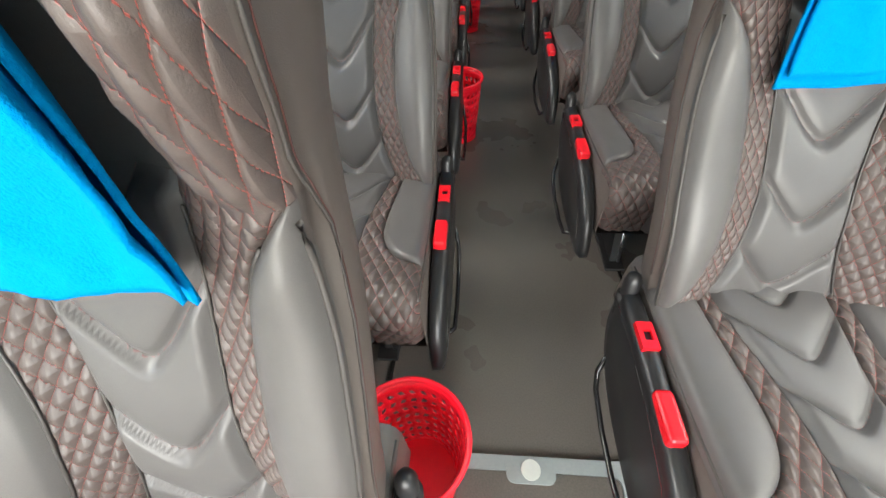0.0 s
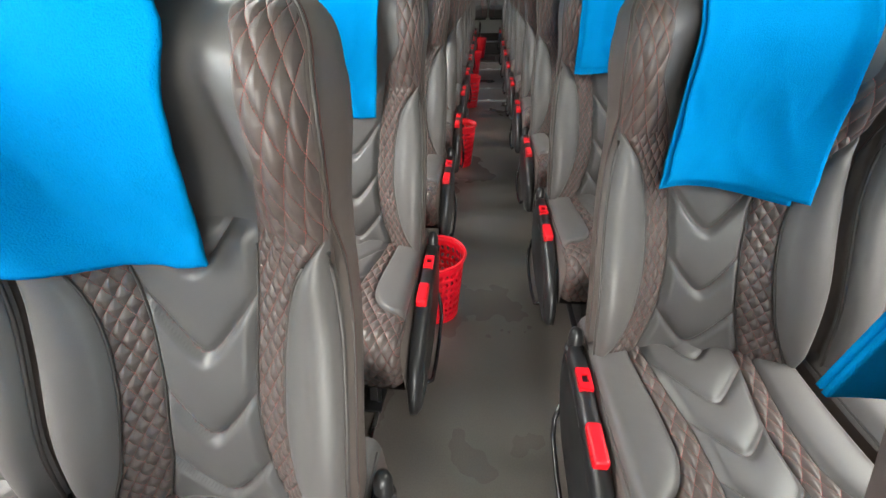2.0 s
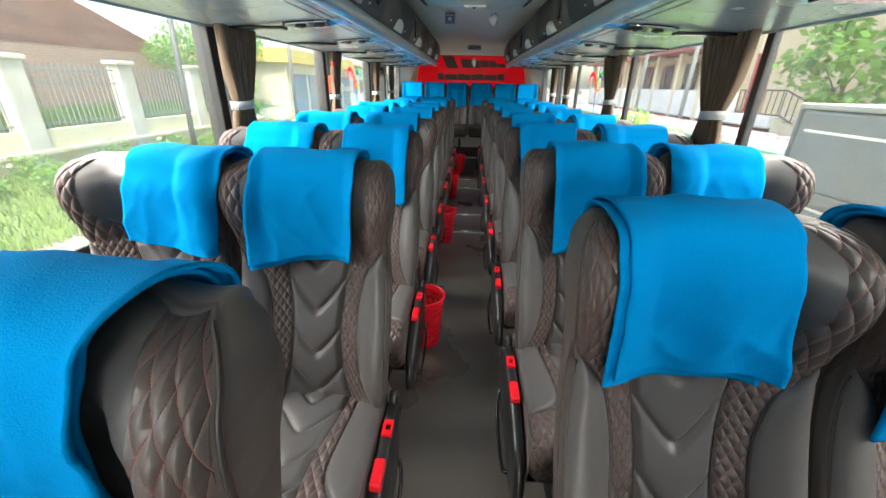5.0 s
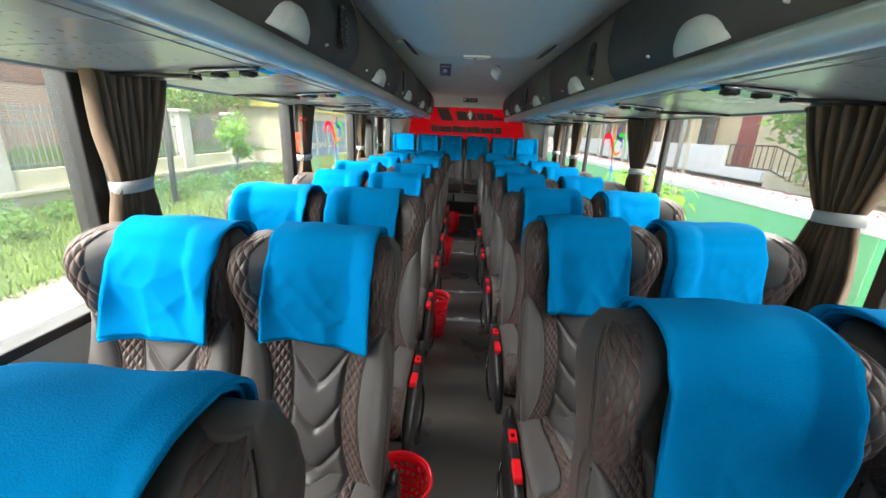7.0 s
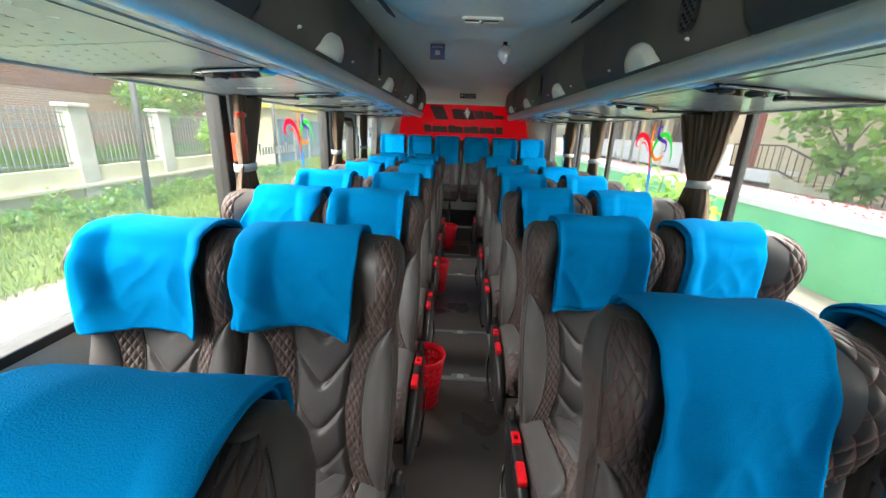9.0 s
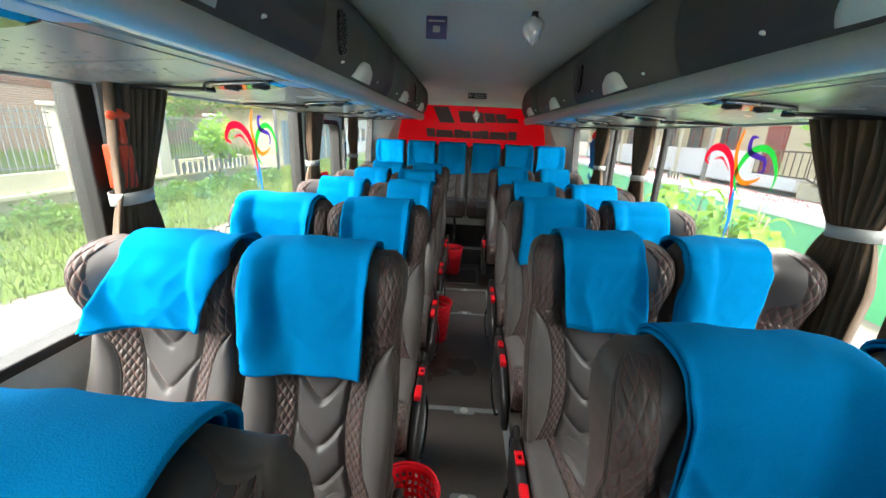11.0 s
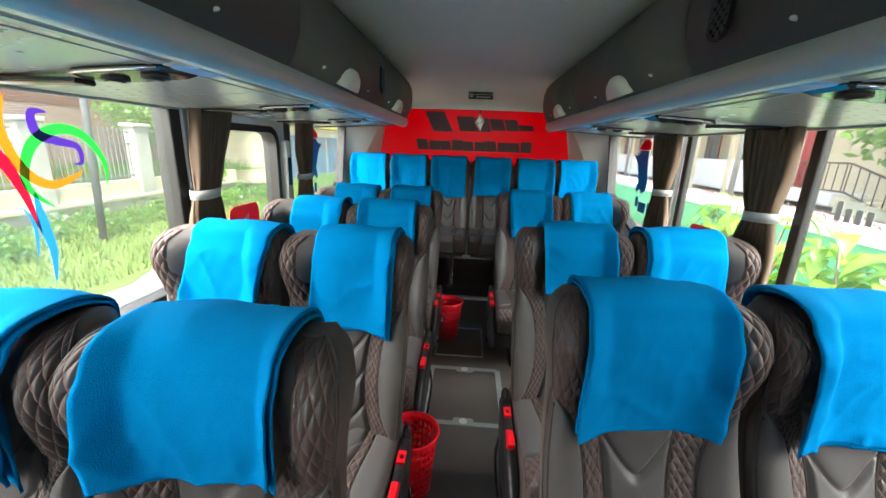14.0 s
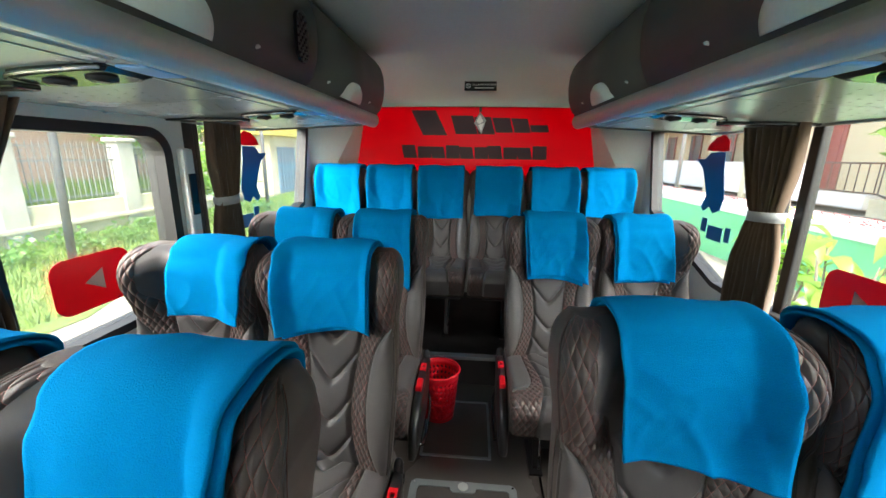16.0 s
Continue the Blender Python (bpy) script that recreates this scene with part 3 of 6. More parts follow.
def rim_path():
    """The outline of the backrest's front edge: up one flank, across the top, down the other, as (x, y, z, nx, nz)."""
    flank = []
    for k, z in enumerate(SIDE):
        hw = max(0.10, half_width(z)) - 0.001
        e = min(1.0, max(0.0, (z - 1.035) / (SEAT_TOP - 1.035)))
        flank.append((hw, base_front(hw, max(z, 0.375)) + 0.003, z, math.sqrt(1 - e * e), e))
    over = []
    w = flank[-1][0]
    for k in range(1, 48):
        x = w * (1 - 2 * k / 48)
        over.append((x, base_front(x, SEAT_TOP) + 0.003, SEAT_TOP, 0.0, 1.0))
    return flank + over + [(-x, y, z, -nx, nz) for x, y, z, nx, nz in reversed(flank)]


def rear_line(z):
    hw = half_width(z)
    y = base_front(hw, max(z, 0.375)) - round_back(hw, max(z, 0.375)) - bow(hw, z) + 0.036 * ss(0.42, 0.75, z) + 0.019 + 0.107 * (1.0 + 0.42 * ss(0.6, 0.98, z))
    e = min(1.0, max(0.0, (z - 0.935) / (SEAT_TOP + 0.004 - 0.935)))
    return y - 0.135 * (1 - math.sqrt(1 - e * e))


def shell_mesh():
    path = rim_path()
    rings = [(0.0, 0.0), (-0.009, 0.05), (-0.011, 0.12), (-0.008, 0.19), (0.0022, 0.23), (0.0030, 0.30), (0.0030, 0.50), (0.0, 0.70), (-0.010, 0.88), (-0.022, 0.97), (-0.036, 1.0)]
    verts, faces = [], []
    n = len(path)
    for x, y, z, nx, nz in path:                # the edge tucked in under the quilted front
        verts.append((x - nx * 0.006, y - 0.012, z - nz * 0.006))
    for grow, t in rings:
        for x, y, z, nx, nz in path:
            deep = grow if grow > -0.005 or t > 0.5 else 0.0015 + (grow - 0.0015) * (1 - ss(0.80, 0.87, z))
            verts.append((x + nx * deep, y + (rear_line(z) - y) * t, z + nz * deep))
    for r in range(len(rings)):
        for k in range(n - 1):
            a = r * n + k
            faces.append((a, a + n, a + n + 1, a + 1))
    last = len(rings) * n
    for k in range(len(SIDE) - 1):
        faces.append((last + k, last + n - 1 - k, last + n - 2 - k, last + k + 1))
    return mesh("shell", verts, faces, HIDE)


M_SHELL = shell_mesh()
pipes = []
for s in (-1, 1):
    pipes.append(tube([(s * (half_width(z) - 0.002), base_front(half_width(z) - 0.003, z) - 0.002, z) for z in ZL[1:66:3]], 0.0032, 6))
for s in (-1, 1):
    pipes.append(tube([(s * strip_out(z), base_front(strip_out(z), z) - 0.0005, z) for z in ZL[3:62:2]], 0.0022, 5))
for s in (-1, 1):
    pipes.append(tube([(s * strip_in(z), base_front(strip_in(z), z) - 0.0006, z) for z in ZL[2:64:2]], 0.0016, 5))
M_PIPES = [mesh("piping", *p, PIPING) for p in pipes]
seam, threads = [], []
RIM = [p for p in rim_path() if p[2] > 0.40]
for s in (-1, 1):
    half = [p for p in RIM if p[0] * s > 0.10 and p[2] < SEAT_TOP - 0.002]
    seam.append(tube([(x + nx * 0.0024, y + (rear_line(z) - y) * (0.235 - 0.2 * ss(0.80, 0.88, z)), z + nz * 0.0024) for x, y, z, nx, nz in half], 0.0016, 5))
    threads.append(tube([(x + nx * 0.0028, y + (rear_line(z) - y) * (0.27 - 0.19 * ss(0.80, 0.88, z)), z + nz * 0.0026) for x, y, z, nx, nz in half], 0.0006, 4))
M_SEAMS = [mesh("side_seam", *p, PIPING) for p in seam] + [mesh("side_stitching", *p, THREAD) for p in threads]

# cushion: stations run from the back forward over the top and down the nose
TOPLEN, NOSE = 0.44, 0.055
CH = 0.213


def cushion_at(x, s, out):
    """A place on the cushion: across, along from the back over the nose, and out from it."""
    if s < TOPLEN:
        y, z = 0.125 - s, 0.402 + 0.030 * s / TOPLEN - 0.012 * math.sin(math.pi * max(0.0, s) / TOPLEN)
        ny, nz = 0.0, 1.0
    else:
        a = min(math.pi / 2, (s - TOPLEN) / NOSE)
        cy, cz = 0.125 - TOPLEN, 0.432 - NOSE
        y, z = cy - NOSE * math.sin(a), cz + NOSE * math.cos(a)
        ny, nz = -math.sin(a), math.cos(a)
        rest = s - TOPLEN - NOSE * math.pi / 2
        if rest > 0:
            y, z = y + 0.25 * rest, z - rest
    e = min(1.0, max(0.0, (abs(x) - (CH - 0.03)) / 0.03))
    drop = 0.024 * (1 - math.sqrt(max(0.0, 1 - e * e)))
    return (x, y + ny * (out - drop), z + nz * (out - drop))


SC = [-0.06 + 0.68 * k / 84 for k in range(85)]
SF = [-0.06 + 0.68 * k / 150 for k in range(151)]


def c_in(s):
    return 0.100 - 0.036 * ss(0.0, 0.26, s) + 0.044 * ss(0.30, 0.56, s)


def c_out(s):
    e = min(1.0, max(0.0, (s - 0.25) / 0.125))
    return lerp(0.130 - 0.020 * ss(0.0, 0.24, s), CH - 0.0003, 1 - math.sqrt(1 - e * e))


def c_chev(x, s):
    return (s + 1.2 * math.sqrt(x * x + 0.016 ** 2) - 0.075) / 0.105


def seat_diamonds(x, s):
    return x / 0.027 + s / 0.046, x / 0.027 - s / 0.046


M_CUSH = {"cushion_panel": strip_mesh("cushion_panel", 43, SF, lambda s: -c_in(s), c_in, lambda x, s, t: 0.0115 * pressed(-c_chev(x, s), 0.105) * (1 - ss(0.36, 0.44, s)) + 0.0115 * ss(0.36, 0.44, s), lambda x, s: (c_chev(x, s) if s < 0.42 else 0.5, x * 14), LEATHER, cushion_at, True, 0.016)}
for tag, sd in (("near", -1), ("far", 1)):
    M_CUSH["cushion_quilt_" + tag] = strip_mesh("cushion_quilt", 24, SF, lambda s, q=sd: q * (c_in(s) if q > 0 else c_out(s)), lambda s, q=sd: q * (c_out(s) if q > 0 else c_in(s)),
        lambda x, s, t: 0.0052 * pillow(*seat_diamonds(abs(x), s)), lambda x, s: seat_diamonds(abs(x), s), QUILT, cushion_at, True)
    M_CUSH["cushion_bolster_" + tag] = strip_mesh("cushion_bolster", 14, [-0.06 + 0.4348 * k / 54 for k in range(55)], lambda s, q=sd: q * (c_out(s) if q > 0 else CH), lambda s, q=sd: q * (CH if q > 0 else c_out(s)),
        lambda x, s, t: 0.013 * math.sin(math.pi * t) ** 0.45 * min(1.0, (CH - c_out(s)) / 0.05) if 0 < t < 1 else 0.0, lambda x, s: (0.5, 0.5), SMOOTH, cushion_at, True)


def skirt_mesh():
    ring = [cushion_at(-CH, s, 0) for s in SC[::4]]
    verts, faces = [], []
    for k, (x, y, z) in enumerate(ring):
        for q in (0, 1, 2):
            zz = z + (min(z, 0.27) - z) * q / 2
            verts += [(x - 0.002 * q, y, zz), (-x + 0.002 * q, y, zz)]
    for k in range(len(ring) - 1):
        for q in (0, 1):
            a = k * 6 + q * 2
            faces += [(a, a + 6, a + 8, a + 2), (a + 1, a + 3, a + 9, a + 7)]
        a = k * 6 + 4
        faces.append((a, a + 6, a + 7, a + 1))
    return mesh("skirt", verts, faces, HIDE)


M_SKIRT = skirt_mesh()
cp = [tube([cushion_at(s * (CH - 0.004), q, -0.001) for q in SC[2:66:3]], 0.003, 6) for s in (-1, 1)]
M_CPIPES = [mesh("cushion_piping", *p, PIPING) for p in cp]
M_PAN = box("seat_pan", -0.19, 0.19, -0.30, 0.13, 0.235, 0.29, MATT, 0.01)
M_LEG = from_bm("leg", slab([(-0.22, 0.0), (-0.06, 0.0), (-0.02, 0.24), (-0.14, 0.24)], -0.012, 0.012, "x"), MATT)
M_STRUT = mesh("strut", *tube([(0.016, -0.215, 0.004), (0.016, -0.13, 0.225)], 0.007, 8), CHROME)
M_FOOT = box("foot_plate", -0.03, 0.03, -0.25, -0.03, 0.0, 0.012, MATT, 0.003)
M_BOLT = mesh("bolt", *tube([(0, -0.19, 0.012), (0, -0.19, 0.030)], [0.011, 0.009], 8), CHROME)


def side_cover_mesh(s):
    """The black side cover on the aisle flank of a seat, as a rounded slab; s: which flank."""
    out = [(0.125, 0.395), (0.10, 0.425), (0.03, 0.425), (-0.10, 0.418), (-0.22, 0.395), (-0.31, 0.345), (-0.352, 0.285), (-0.362, 0.225), (-0.335, 0.205),
           (-0.25, 0.20), (-0.14, 0.195), (-0.03, 0.205), (0.06, 0.24), (0.115, 0.31)]
    fine = []
    for k in range(len(out)):
        p0, p1, p2, p3 = (out[(k + d) % len(out)] for d in (-1, 0, 1, 2))
        for q in range(3):
            t = q / 3
            fine.append(tuple(0.5 * (2 * p1[c] + (p2[c] - p0[c]) * t + (2 * p0[c] - 5 * p1[c] + 4 * p2[c] - p3[c]) * t * t + (3 * p1[c] - p0[c] - 3 * p2[c] + p3[c]) * t ** 3) for c in (0, 1)))
    cy, cz = -0.11, 0.31
    rings = [(0.0, 0.93), (0.006, 1.0), (0.024, 1.0), (0.034, 0.94), (0.038, 0.80)]
    verts, faces = [], []
    n = len(fine)
    for d, k in rings:
        verts += [(s * (0.2185 + d), cy + (y - cy) * k, cz + (z - cz) * k) for y, z in fine]
    for r in range(len(rings) - 1):
        for a in range(n):
            b = (a + 1) % n
            q = (r * n + a, r * n + b, (r + 1) * n + b, (r + 1) * n + a)
            faces.append(q if s < 0 else q[::-1])
    faces.append(tuple(range(n)) if s > 0 else tuple(range(n))[::-1])
    top = tuple(range((len(rings) - 1) * n, len(rings) * n))
    faces.append(top if s < 0 else top[::-1])
    return mesh("side_cover", verts, faces, BLACK)


# how backrests stand on their seats: degrees leaned back, metres moved; the first rows differ from the rest
RECLINE = {"level": (0.0, 0.0), "forward": (2.0, -0.040), "ahead": (0.5, -0.018), "back": (5.5, -0.008), "reclined": (7.5, -0.01)}
SET = {"L0": "forward", "L1": "forward", "L2": "ahead", "R0": "reclined", "R1": "back"}


def reclined(how):
    lean, moved = RECLINE[how]
    return pose(0, 0.10 + moved, 0.39, -lean) @ Matrix.Translation((0, -0.10, -0.39))


def make_seat(aisle, label, how):
    """A seat that faces -y, its middle at x = 0; aisle: the flank (-1, 1) with the side cover, or 0; how: the setting of its backrest."""
    ob = thing("coach_seat", label, "seat", "coach seats")
    words = {"quilted_strip": "brown diamond-quilted leather strip with red thread", "head_wing": "brown diamond-quilted head wing", "centre_panel": "grey leather panel of pressed chevrons", "shell": "plain brown-grey leather back cover"}
    for me in (*M_BACK.values(), M_SHELL, *M_PIPES, *M_SEAMS):
        kind = me.name.split(".")[0]
        part(kind, me, ob, words.get(kind, "")).matrix_basis = reclined(how)
    for me in M_CPIPES:
        part(me.name.split(".")[0], me, ob)
    for key, me in M_CUSH.items():
        part(me.name.split(".")[0], me, ob)
    for me in (M_SKIRT, M_PAN):
        part(me.name, me, ob)
    leg = part("leg", M_LEG, ob, "black flat metal leg")
    leg.location.x = (aisle or 1) * 0.075
    for me in (M_FOOT, M_BOLT, M_STRUT):
        p = part(me.name, me, leg)
    if aisle:
        s = aisle
        cover = part("side_cover", side_cover_mesh(s), ob, "glossy black moulded side cover")
        cover.location.z = -0.03
        a, b = sorted((s * 0.222, s * 0.250))
        buckle = from_bm("belt_buckle", frame_between([(a, -0.022), (b, -0.022), (b, 0.030), (a, 0.030)], [(a + 0.008, -0.006), (b - 0.006, -0.006), (b - 0.006, 0.014), (a + 0.008, 0.014)], 0.412, 0.432, "z"), RED)
        part("belt_buckle", buckle, cover, "red belt buckle")
        part("buckle_slot", box("buckle_slot", a + 0.006, b - 0.004, -0.008, 0.016, 0.410, 0.424, GLOSS, 0), cover)
        part("release_button", box("release_button", a - 0.002, b, -0.168, -0.088, 0.398, 0.428, RED, 0.008, 3), cover, "red release button")
        part("grip", mesh("grip", *tube([(s * 0.236, 0.098, 0.36), (s * 0.236, 0.104, 0.395), (s * 0.236, 0.106, 0.41), (s * 0.236, 0.112, 0.445), (s * 0.236, 0.115, 0.458), (s * 0.236, 0.116, 0.462)], [0.020, 0.020, 0.0165, 0.0165, 0.011, 0.004], 14), BLACK), cover, "black rounded armrest pivot grip")
        part("collar", mesh("collar", *tube([(s * 0.236, 0.099, 0.385), (s * 0.236, 0.105, 0.412)], 0.0215, 14), MATT), cover)
        loop = [(s * 0.254, 0.045, 0.27), (s * 0.264, 0.035, 0.225), (s * 0.268, 0.005, 0.20), (s * 0.269, -0.08, 0.186), (s * 0.269, -0.17, 0.188), (s * 0.266, -0.24, 0.198), (s * 0.254, -0.265, 0.222)]
        part("recline_lever", mesh("recline_lever", *tube(loop, 0.006, 8), GLOSS), cover, "thin bowed glossy recline lever")
        part("trim_line", mesh("trim_line", *tube([(s * 0.2545, y, z) for y, z in ((0.09, 0.398), (0.0, 0.400), (-0.10, 0.392), (-0.21, 0.366), (-0.29, 0.318), (-0.325, 0.26))], 0.0025, 6), CHROME), cover)
    return ob


L_ROWS = [0.83 + 0.731 * k for k in range(11)]
R_ROWS = [1.18 + 0.721 * k for k in range(9)] + [8.20]
L_IN, L_OUT, R_IN, R_OUT = -0.417, -0.872, 0.428, 0.893
spots = []
PROTO = {}


def put_seat(aisle, how, m):
    """The first seat of a kind is built, the others are copies of it."""
    if (aisle, how) in PROTO:
        return copy_thing(PROTO[aisle, how], m)
    words = "grey-brown quilted leather coach seat with a black aisle side cover" if aisle else "grey and brown quilted leather coach seat beside the window"
    PROTO[aisle, how] = make_seat(aisle, words, how)
    PROTO[aisle, how].matrix_basis = m
    return PROTO[aisle, how]


rnd = random.Random(7)
for tag, rows, inner, outer, aisle in (("L", L_ROWS, L_IN, L_OUT, 1), ("R", R_ROWS, R_IN, R_OUT, -1)):
    for k, y in enumerate(rows):
        how = SET.get(tag + str(k), "level")
        for x, flank in ((inner, aisle), (outer, 0)):
            x -= 0.012 if tag == "L" and k == 0 else 0.0
            m = pose(x, y + rnd.uniform(-0.006, 0.006), 0, 0, 0, rnd.uniform(-0.6, 0.6))
            put_seat(flank, how, m)
            spots.append((m @ reclined(how), x, y, "row"))
seat_bench = make_seat(0, "grey and brown quilted leather seat of the raised rear bench", "level")
for p in seat_bench.children:
    if p.name.startswith(("cushion", "skirt", "seat_pan")):
        p.location.z = 0.055
BENCH_X = [-0.965, -0.575, -0.195, 0.195, 0.60, 0.975]
for k, x in enumerate(BENCH_X):
    m = pose(x, 9.10, 0.2) @ Matrix.Diagonal((0.86, 1, 1, 1))
    if k == 0:
        seat_bench.matrix_basis = m
    else:
        ob = copy_thing(seat_bench, pose(x, 9.10, 0.2))
        ob.matrix_basis = m
    spots.append((pose(x, 9.10, 0.2), x, 9.10, "bench"))


# ---- blankets over the headrests ----
def blanket(m, seed, width, x0, front_z, back_z, skew, corner, back_out=-0.05, back_shift=0.0, inward=0.14):
    """A folded fleece over a headrest: two layers, the under one showing a little past the upper."""
    rr = random.Random(seed)
    ob = thing("blanket", "folded bright blue fleece blanket draped over a headrest", "blanket", "blankets on the headrests")
    ob.matrix_basis = m
    ph = [rr.uniform(0, 6.3) for _ in range(6)]
    dip = rr.uniform(-0.012, 0.012)

    def drape_line(x, z):
        """The cloth's line: over the head, then straight down and a little inward."""
        return min(base_front(x, z) - bow(abs(x), z), base_front(0.16, z) - bow(0.16, z) + 0.046) + inward * (1.055 - z)

    def layer(name, w, shift, zf, lift, waver):
        nu, nf, nt, nb = 41, 40, 14, 8
        top, bot = [], []
        nv = nf + nt + nb
        for j in range(nv):
            for i in range(nu):
                t = i / (nu - 1)
                u = (t - 0.5) * 2
                if j < nf:                      # front drop, from the hem up
                    q = j / nf
                    low = zf + dip * u + corner * max(0.0, u) ** 3 + 0.006 * math.sin(5 * t + ph[0])
                    z = low + (1.055 - low) * q
                    hang = 1 - q
                    x = x0 + shift + w / 2 * u * (1 + 0.03 * hang * math.sin(3 * u + ph[1])) + skew * hang
                    fold = 0.0035 * math.sin(6 * t + ph[2] + 1.3 * q) * (0.3 + hang)
                    fold += 0.003 * (0.4 + hang) * max(0.0, math.sin(6.0 * t + ph[3] + 0.8 * q)) ** 3 + 0.0022 * max(0.0, math.sin(6 * q + 4 * t + ph[4])) ** 4
                    fold += 0.008 * hang * max(0.0, math.sin(3.4 * t + ph[5])) ** 3
                    crease = 1 - abs(noise.noise((x * 9 + z * 3.5, z * 4.5, seed * 1.7)))
                    fine = 1 - abs(noise.noise((x * 16 - z * 9, z * 9, seed * 2.3)))
                    fold += 0.010 * crease ** 5 * (0.35 + 0.65 * hang) + 0.0035 * fine ** 4
                    y = drape_line(x, z) - 0.016 - lift - fold * waver
                    n = Vector((0, -1, 0.1))
                    zz = z
                elif j < nf + nt:               # over the top
                    a = math.pi * (j - nf + 0.5) / nt
                    x = x0 + shift + w / 2 * u + back_shift * a / math.pi
                    yf = drape_line(x, 1.055) - 0.016 - lift
                    yr = 0.355 + lift
                    cy, ry = (yf + yr) / 2, (yr - yf) / 2
                    y = cy - ry * math.cos(a)
                    fine = 1 - abs(noise.noise((x * 11, y * 11, seed * 1.7)))
                    zz = 1.055 + 0.004 * fine ** 3 + (0.043 + lift) * math.sin(a) ** 0.8 + 0.003 * math.sin(9 * t + ph[2])
                    n = Vector((0, -math.cos(a), math.sin(a)))
                else:                           # back drop
                    q = (j - nf - nt + 1) / nb
                    x = x0 + shift + w / 2 * u - skew * 0.5 * q + back_shift
                    zz = 1.055 + (back_z - 1.055) * q
                    y = 0.357 + lift + (back_out * q if back_out < 0 else back_out * q ** 0.4) + 0.004 * math.sin(8 * t + ph[1] + 3 * q)
                    n = Vector((0, 1, 0))
                p = Vector((x, y, zz))
                top.append(p + n * 0.003)
                bot.append(p - n * 0.003)
        faces = []
        o = len(top)
        for j in range(nv - 1):
            for i in range(nu - 1):
                a = j * nu + i
                faces.append((a, a + 1, a + nu + 1, a + nu))
                faces.append((o + a, o + a + nu, o + a + nu + 1, o + a + 1))
        rim = [i for i in range(nu)] + [j * nu + nu - 1 for j in range(1, nv)] + [(nv - 1) * nu + i for i in range(nu - 2, -1, -1)] + [j * nu for j in range(nv - 2, 0, -1)]
        for k in range(len(rim)):
            a, b = rim[k], rim[(k + 1) % len(rim)]
            faces.append((a, o + a, o + b, b))
        part(name, mesh(name, top + bot, faces, FLEECE), ob)

    layer("outer_fold", width, 0.0, front_z, 0.012, 1.0)
    layer("inner_fold", width - 0.006, rr.choice((-1, 1)) * rr.uniform(0.004, 0.016), front_z - rr.choice((-0.012, 0.008, 0.014, 0.02)), 0.002, 0.4)
    return ob


# how single blankets lie: middle at the top, width, middle at the hem, height of the hem
DRAPE = {
    "L1": (-0.053, 0.305, -0.115, 0.80), "L2": (-0.012, 0.275, -0.065, 0.762), "L3": (0.005, 0.275, -0.02, 0.832), "L3o": (0.105, 0.27, 0.075, 0.848),
    "L4": (0.03, 0.29, 0.005, 0.80), "L4o": (0.06, 0.31, 0.005, 0.79), "L5": (-0.045, 0.315, -0.07, 0.85), "L5o": (0.0, 0.335, -0.05, 0.81),
    "L6": (-0.02, 0.325, -0.05, 0.75), "L6o": (0.07, 0.31, -0.03, 0.86), "L7": (-0.005, 0.29, -0.02, 0.855), "L7o": (-0.006, 0.34, -0.057, 0.805),
    "L8": (0.032, 0.275, 0.012, 0.76), "L8o": (0.06, 0.29, 0.0, 0.795), "L9": (-0.008, 0.295, -0.012, 0.84), "L9o": (0.08, 0.27, 0.05, 0.866),
    "R1": (0.005, 0.245, 0.008, 0.755), "R2": (-0.035, 0.28, -0.02, 0.835), "R4": (-0.025, 0.28, 0.0, 0.79), "R4o": (-0.06, 0.315, -0.05, 0.82),
    "R5": (0.015, 0.285, 0.02, 0.82), "R6": (-0.01, 0.265, 0.03, 0.80), "R7": (-0.01, 0.305, -0.01, 0.79), "R8": (0.01, 0.275, 0.035, 0.825),
}
brnd = random.Random(21)
for k, (m, x, y, kind) in enumerate(spots):
    toward = 1 if x < 0 else -1
    if kind == "bench":
        blanket(m @ Matrix.Diagonal((0.97, 1, 1, 1)), 300 + k, 0.335, brnd.uniform(-0.012, 0.012), brnd.uniform(0.755, 0.79), 0.9, brnd.uniform(-0.015, 0.015), brnd.choice((0, 0, -0.04)))
    else:
        window_side = abs(x) > 0.6
        off = brnd.uniform(0.035, 0.085) if window_side else brnd.uniform(-0.015, 0.012)
        wide, slope = brnd.uniform(0.272, 0.305), -toward * brnd.uniform(-0.005, 0.03)
        hem, back, notch, out = brnd.uniform(0.745, 0.82), brnd.uniform(0.80, 0.9), brnd.choice((0, 0, 0.0, -0.035)), -0.05
        spot = ("L" if x < 0 else "R") + str(round((y - (0.83 if x < 0 else 1.18)) / 0.726)) + ("o" if window_side else "")
        mid = toward * off
        if spot in DRAPE:
            mid, wide, low_mid, hem = DRAPE[spot]
            slope, notch = low_mid - mid, (-0.04 if spot == "L5" else 0.0)
        if spot == "L0":
            mid, wide, back, out, slope, hem, notch = 0.0, 0.29, 0.74, 0.085, -0.02, 0.785, 0.0
        if spot == "R1":
            back, out = 0.82, 0.065
        if spot == "R0":
            back, out = 0.81, 0.05
        blanket(m, 100 + k, wide, mid, hem, back, slope, notch, out, {"R1": -0.02, "L0": -0.03, "L1": -0.05, "L2": 0.03}.get(spot, 0.0), 0.25 if spot in ("L1", "L2") else 0.14)


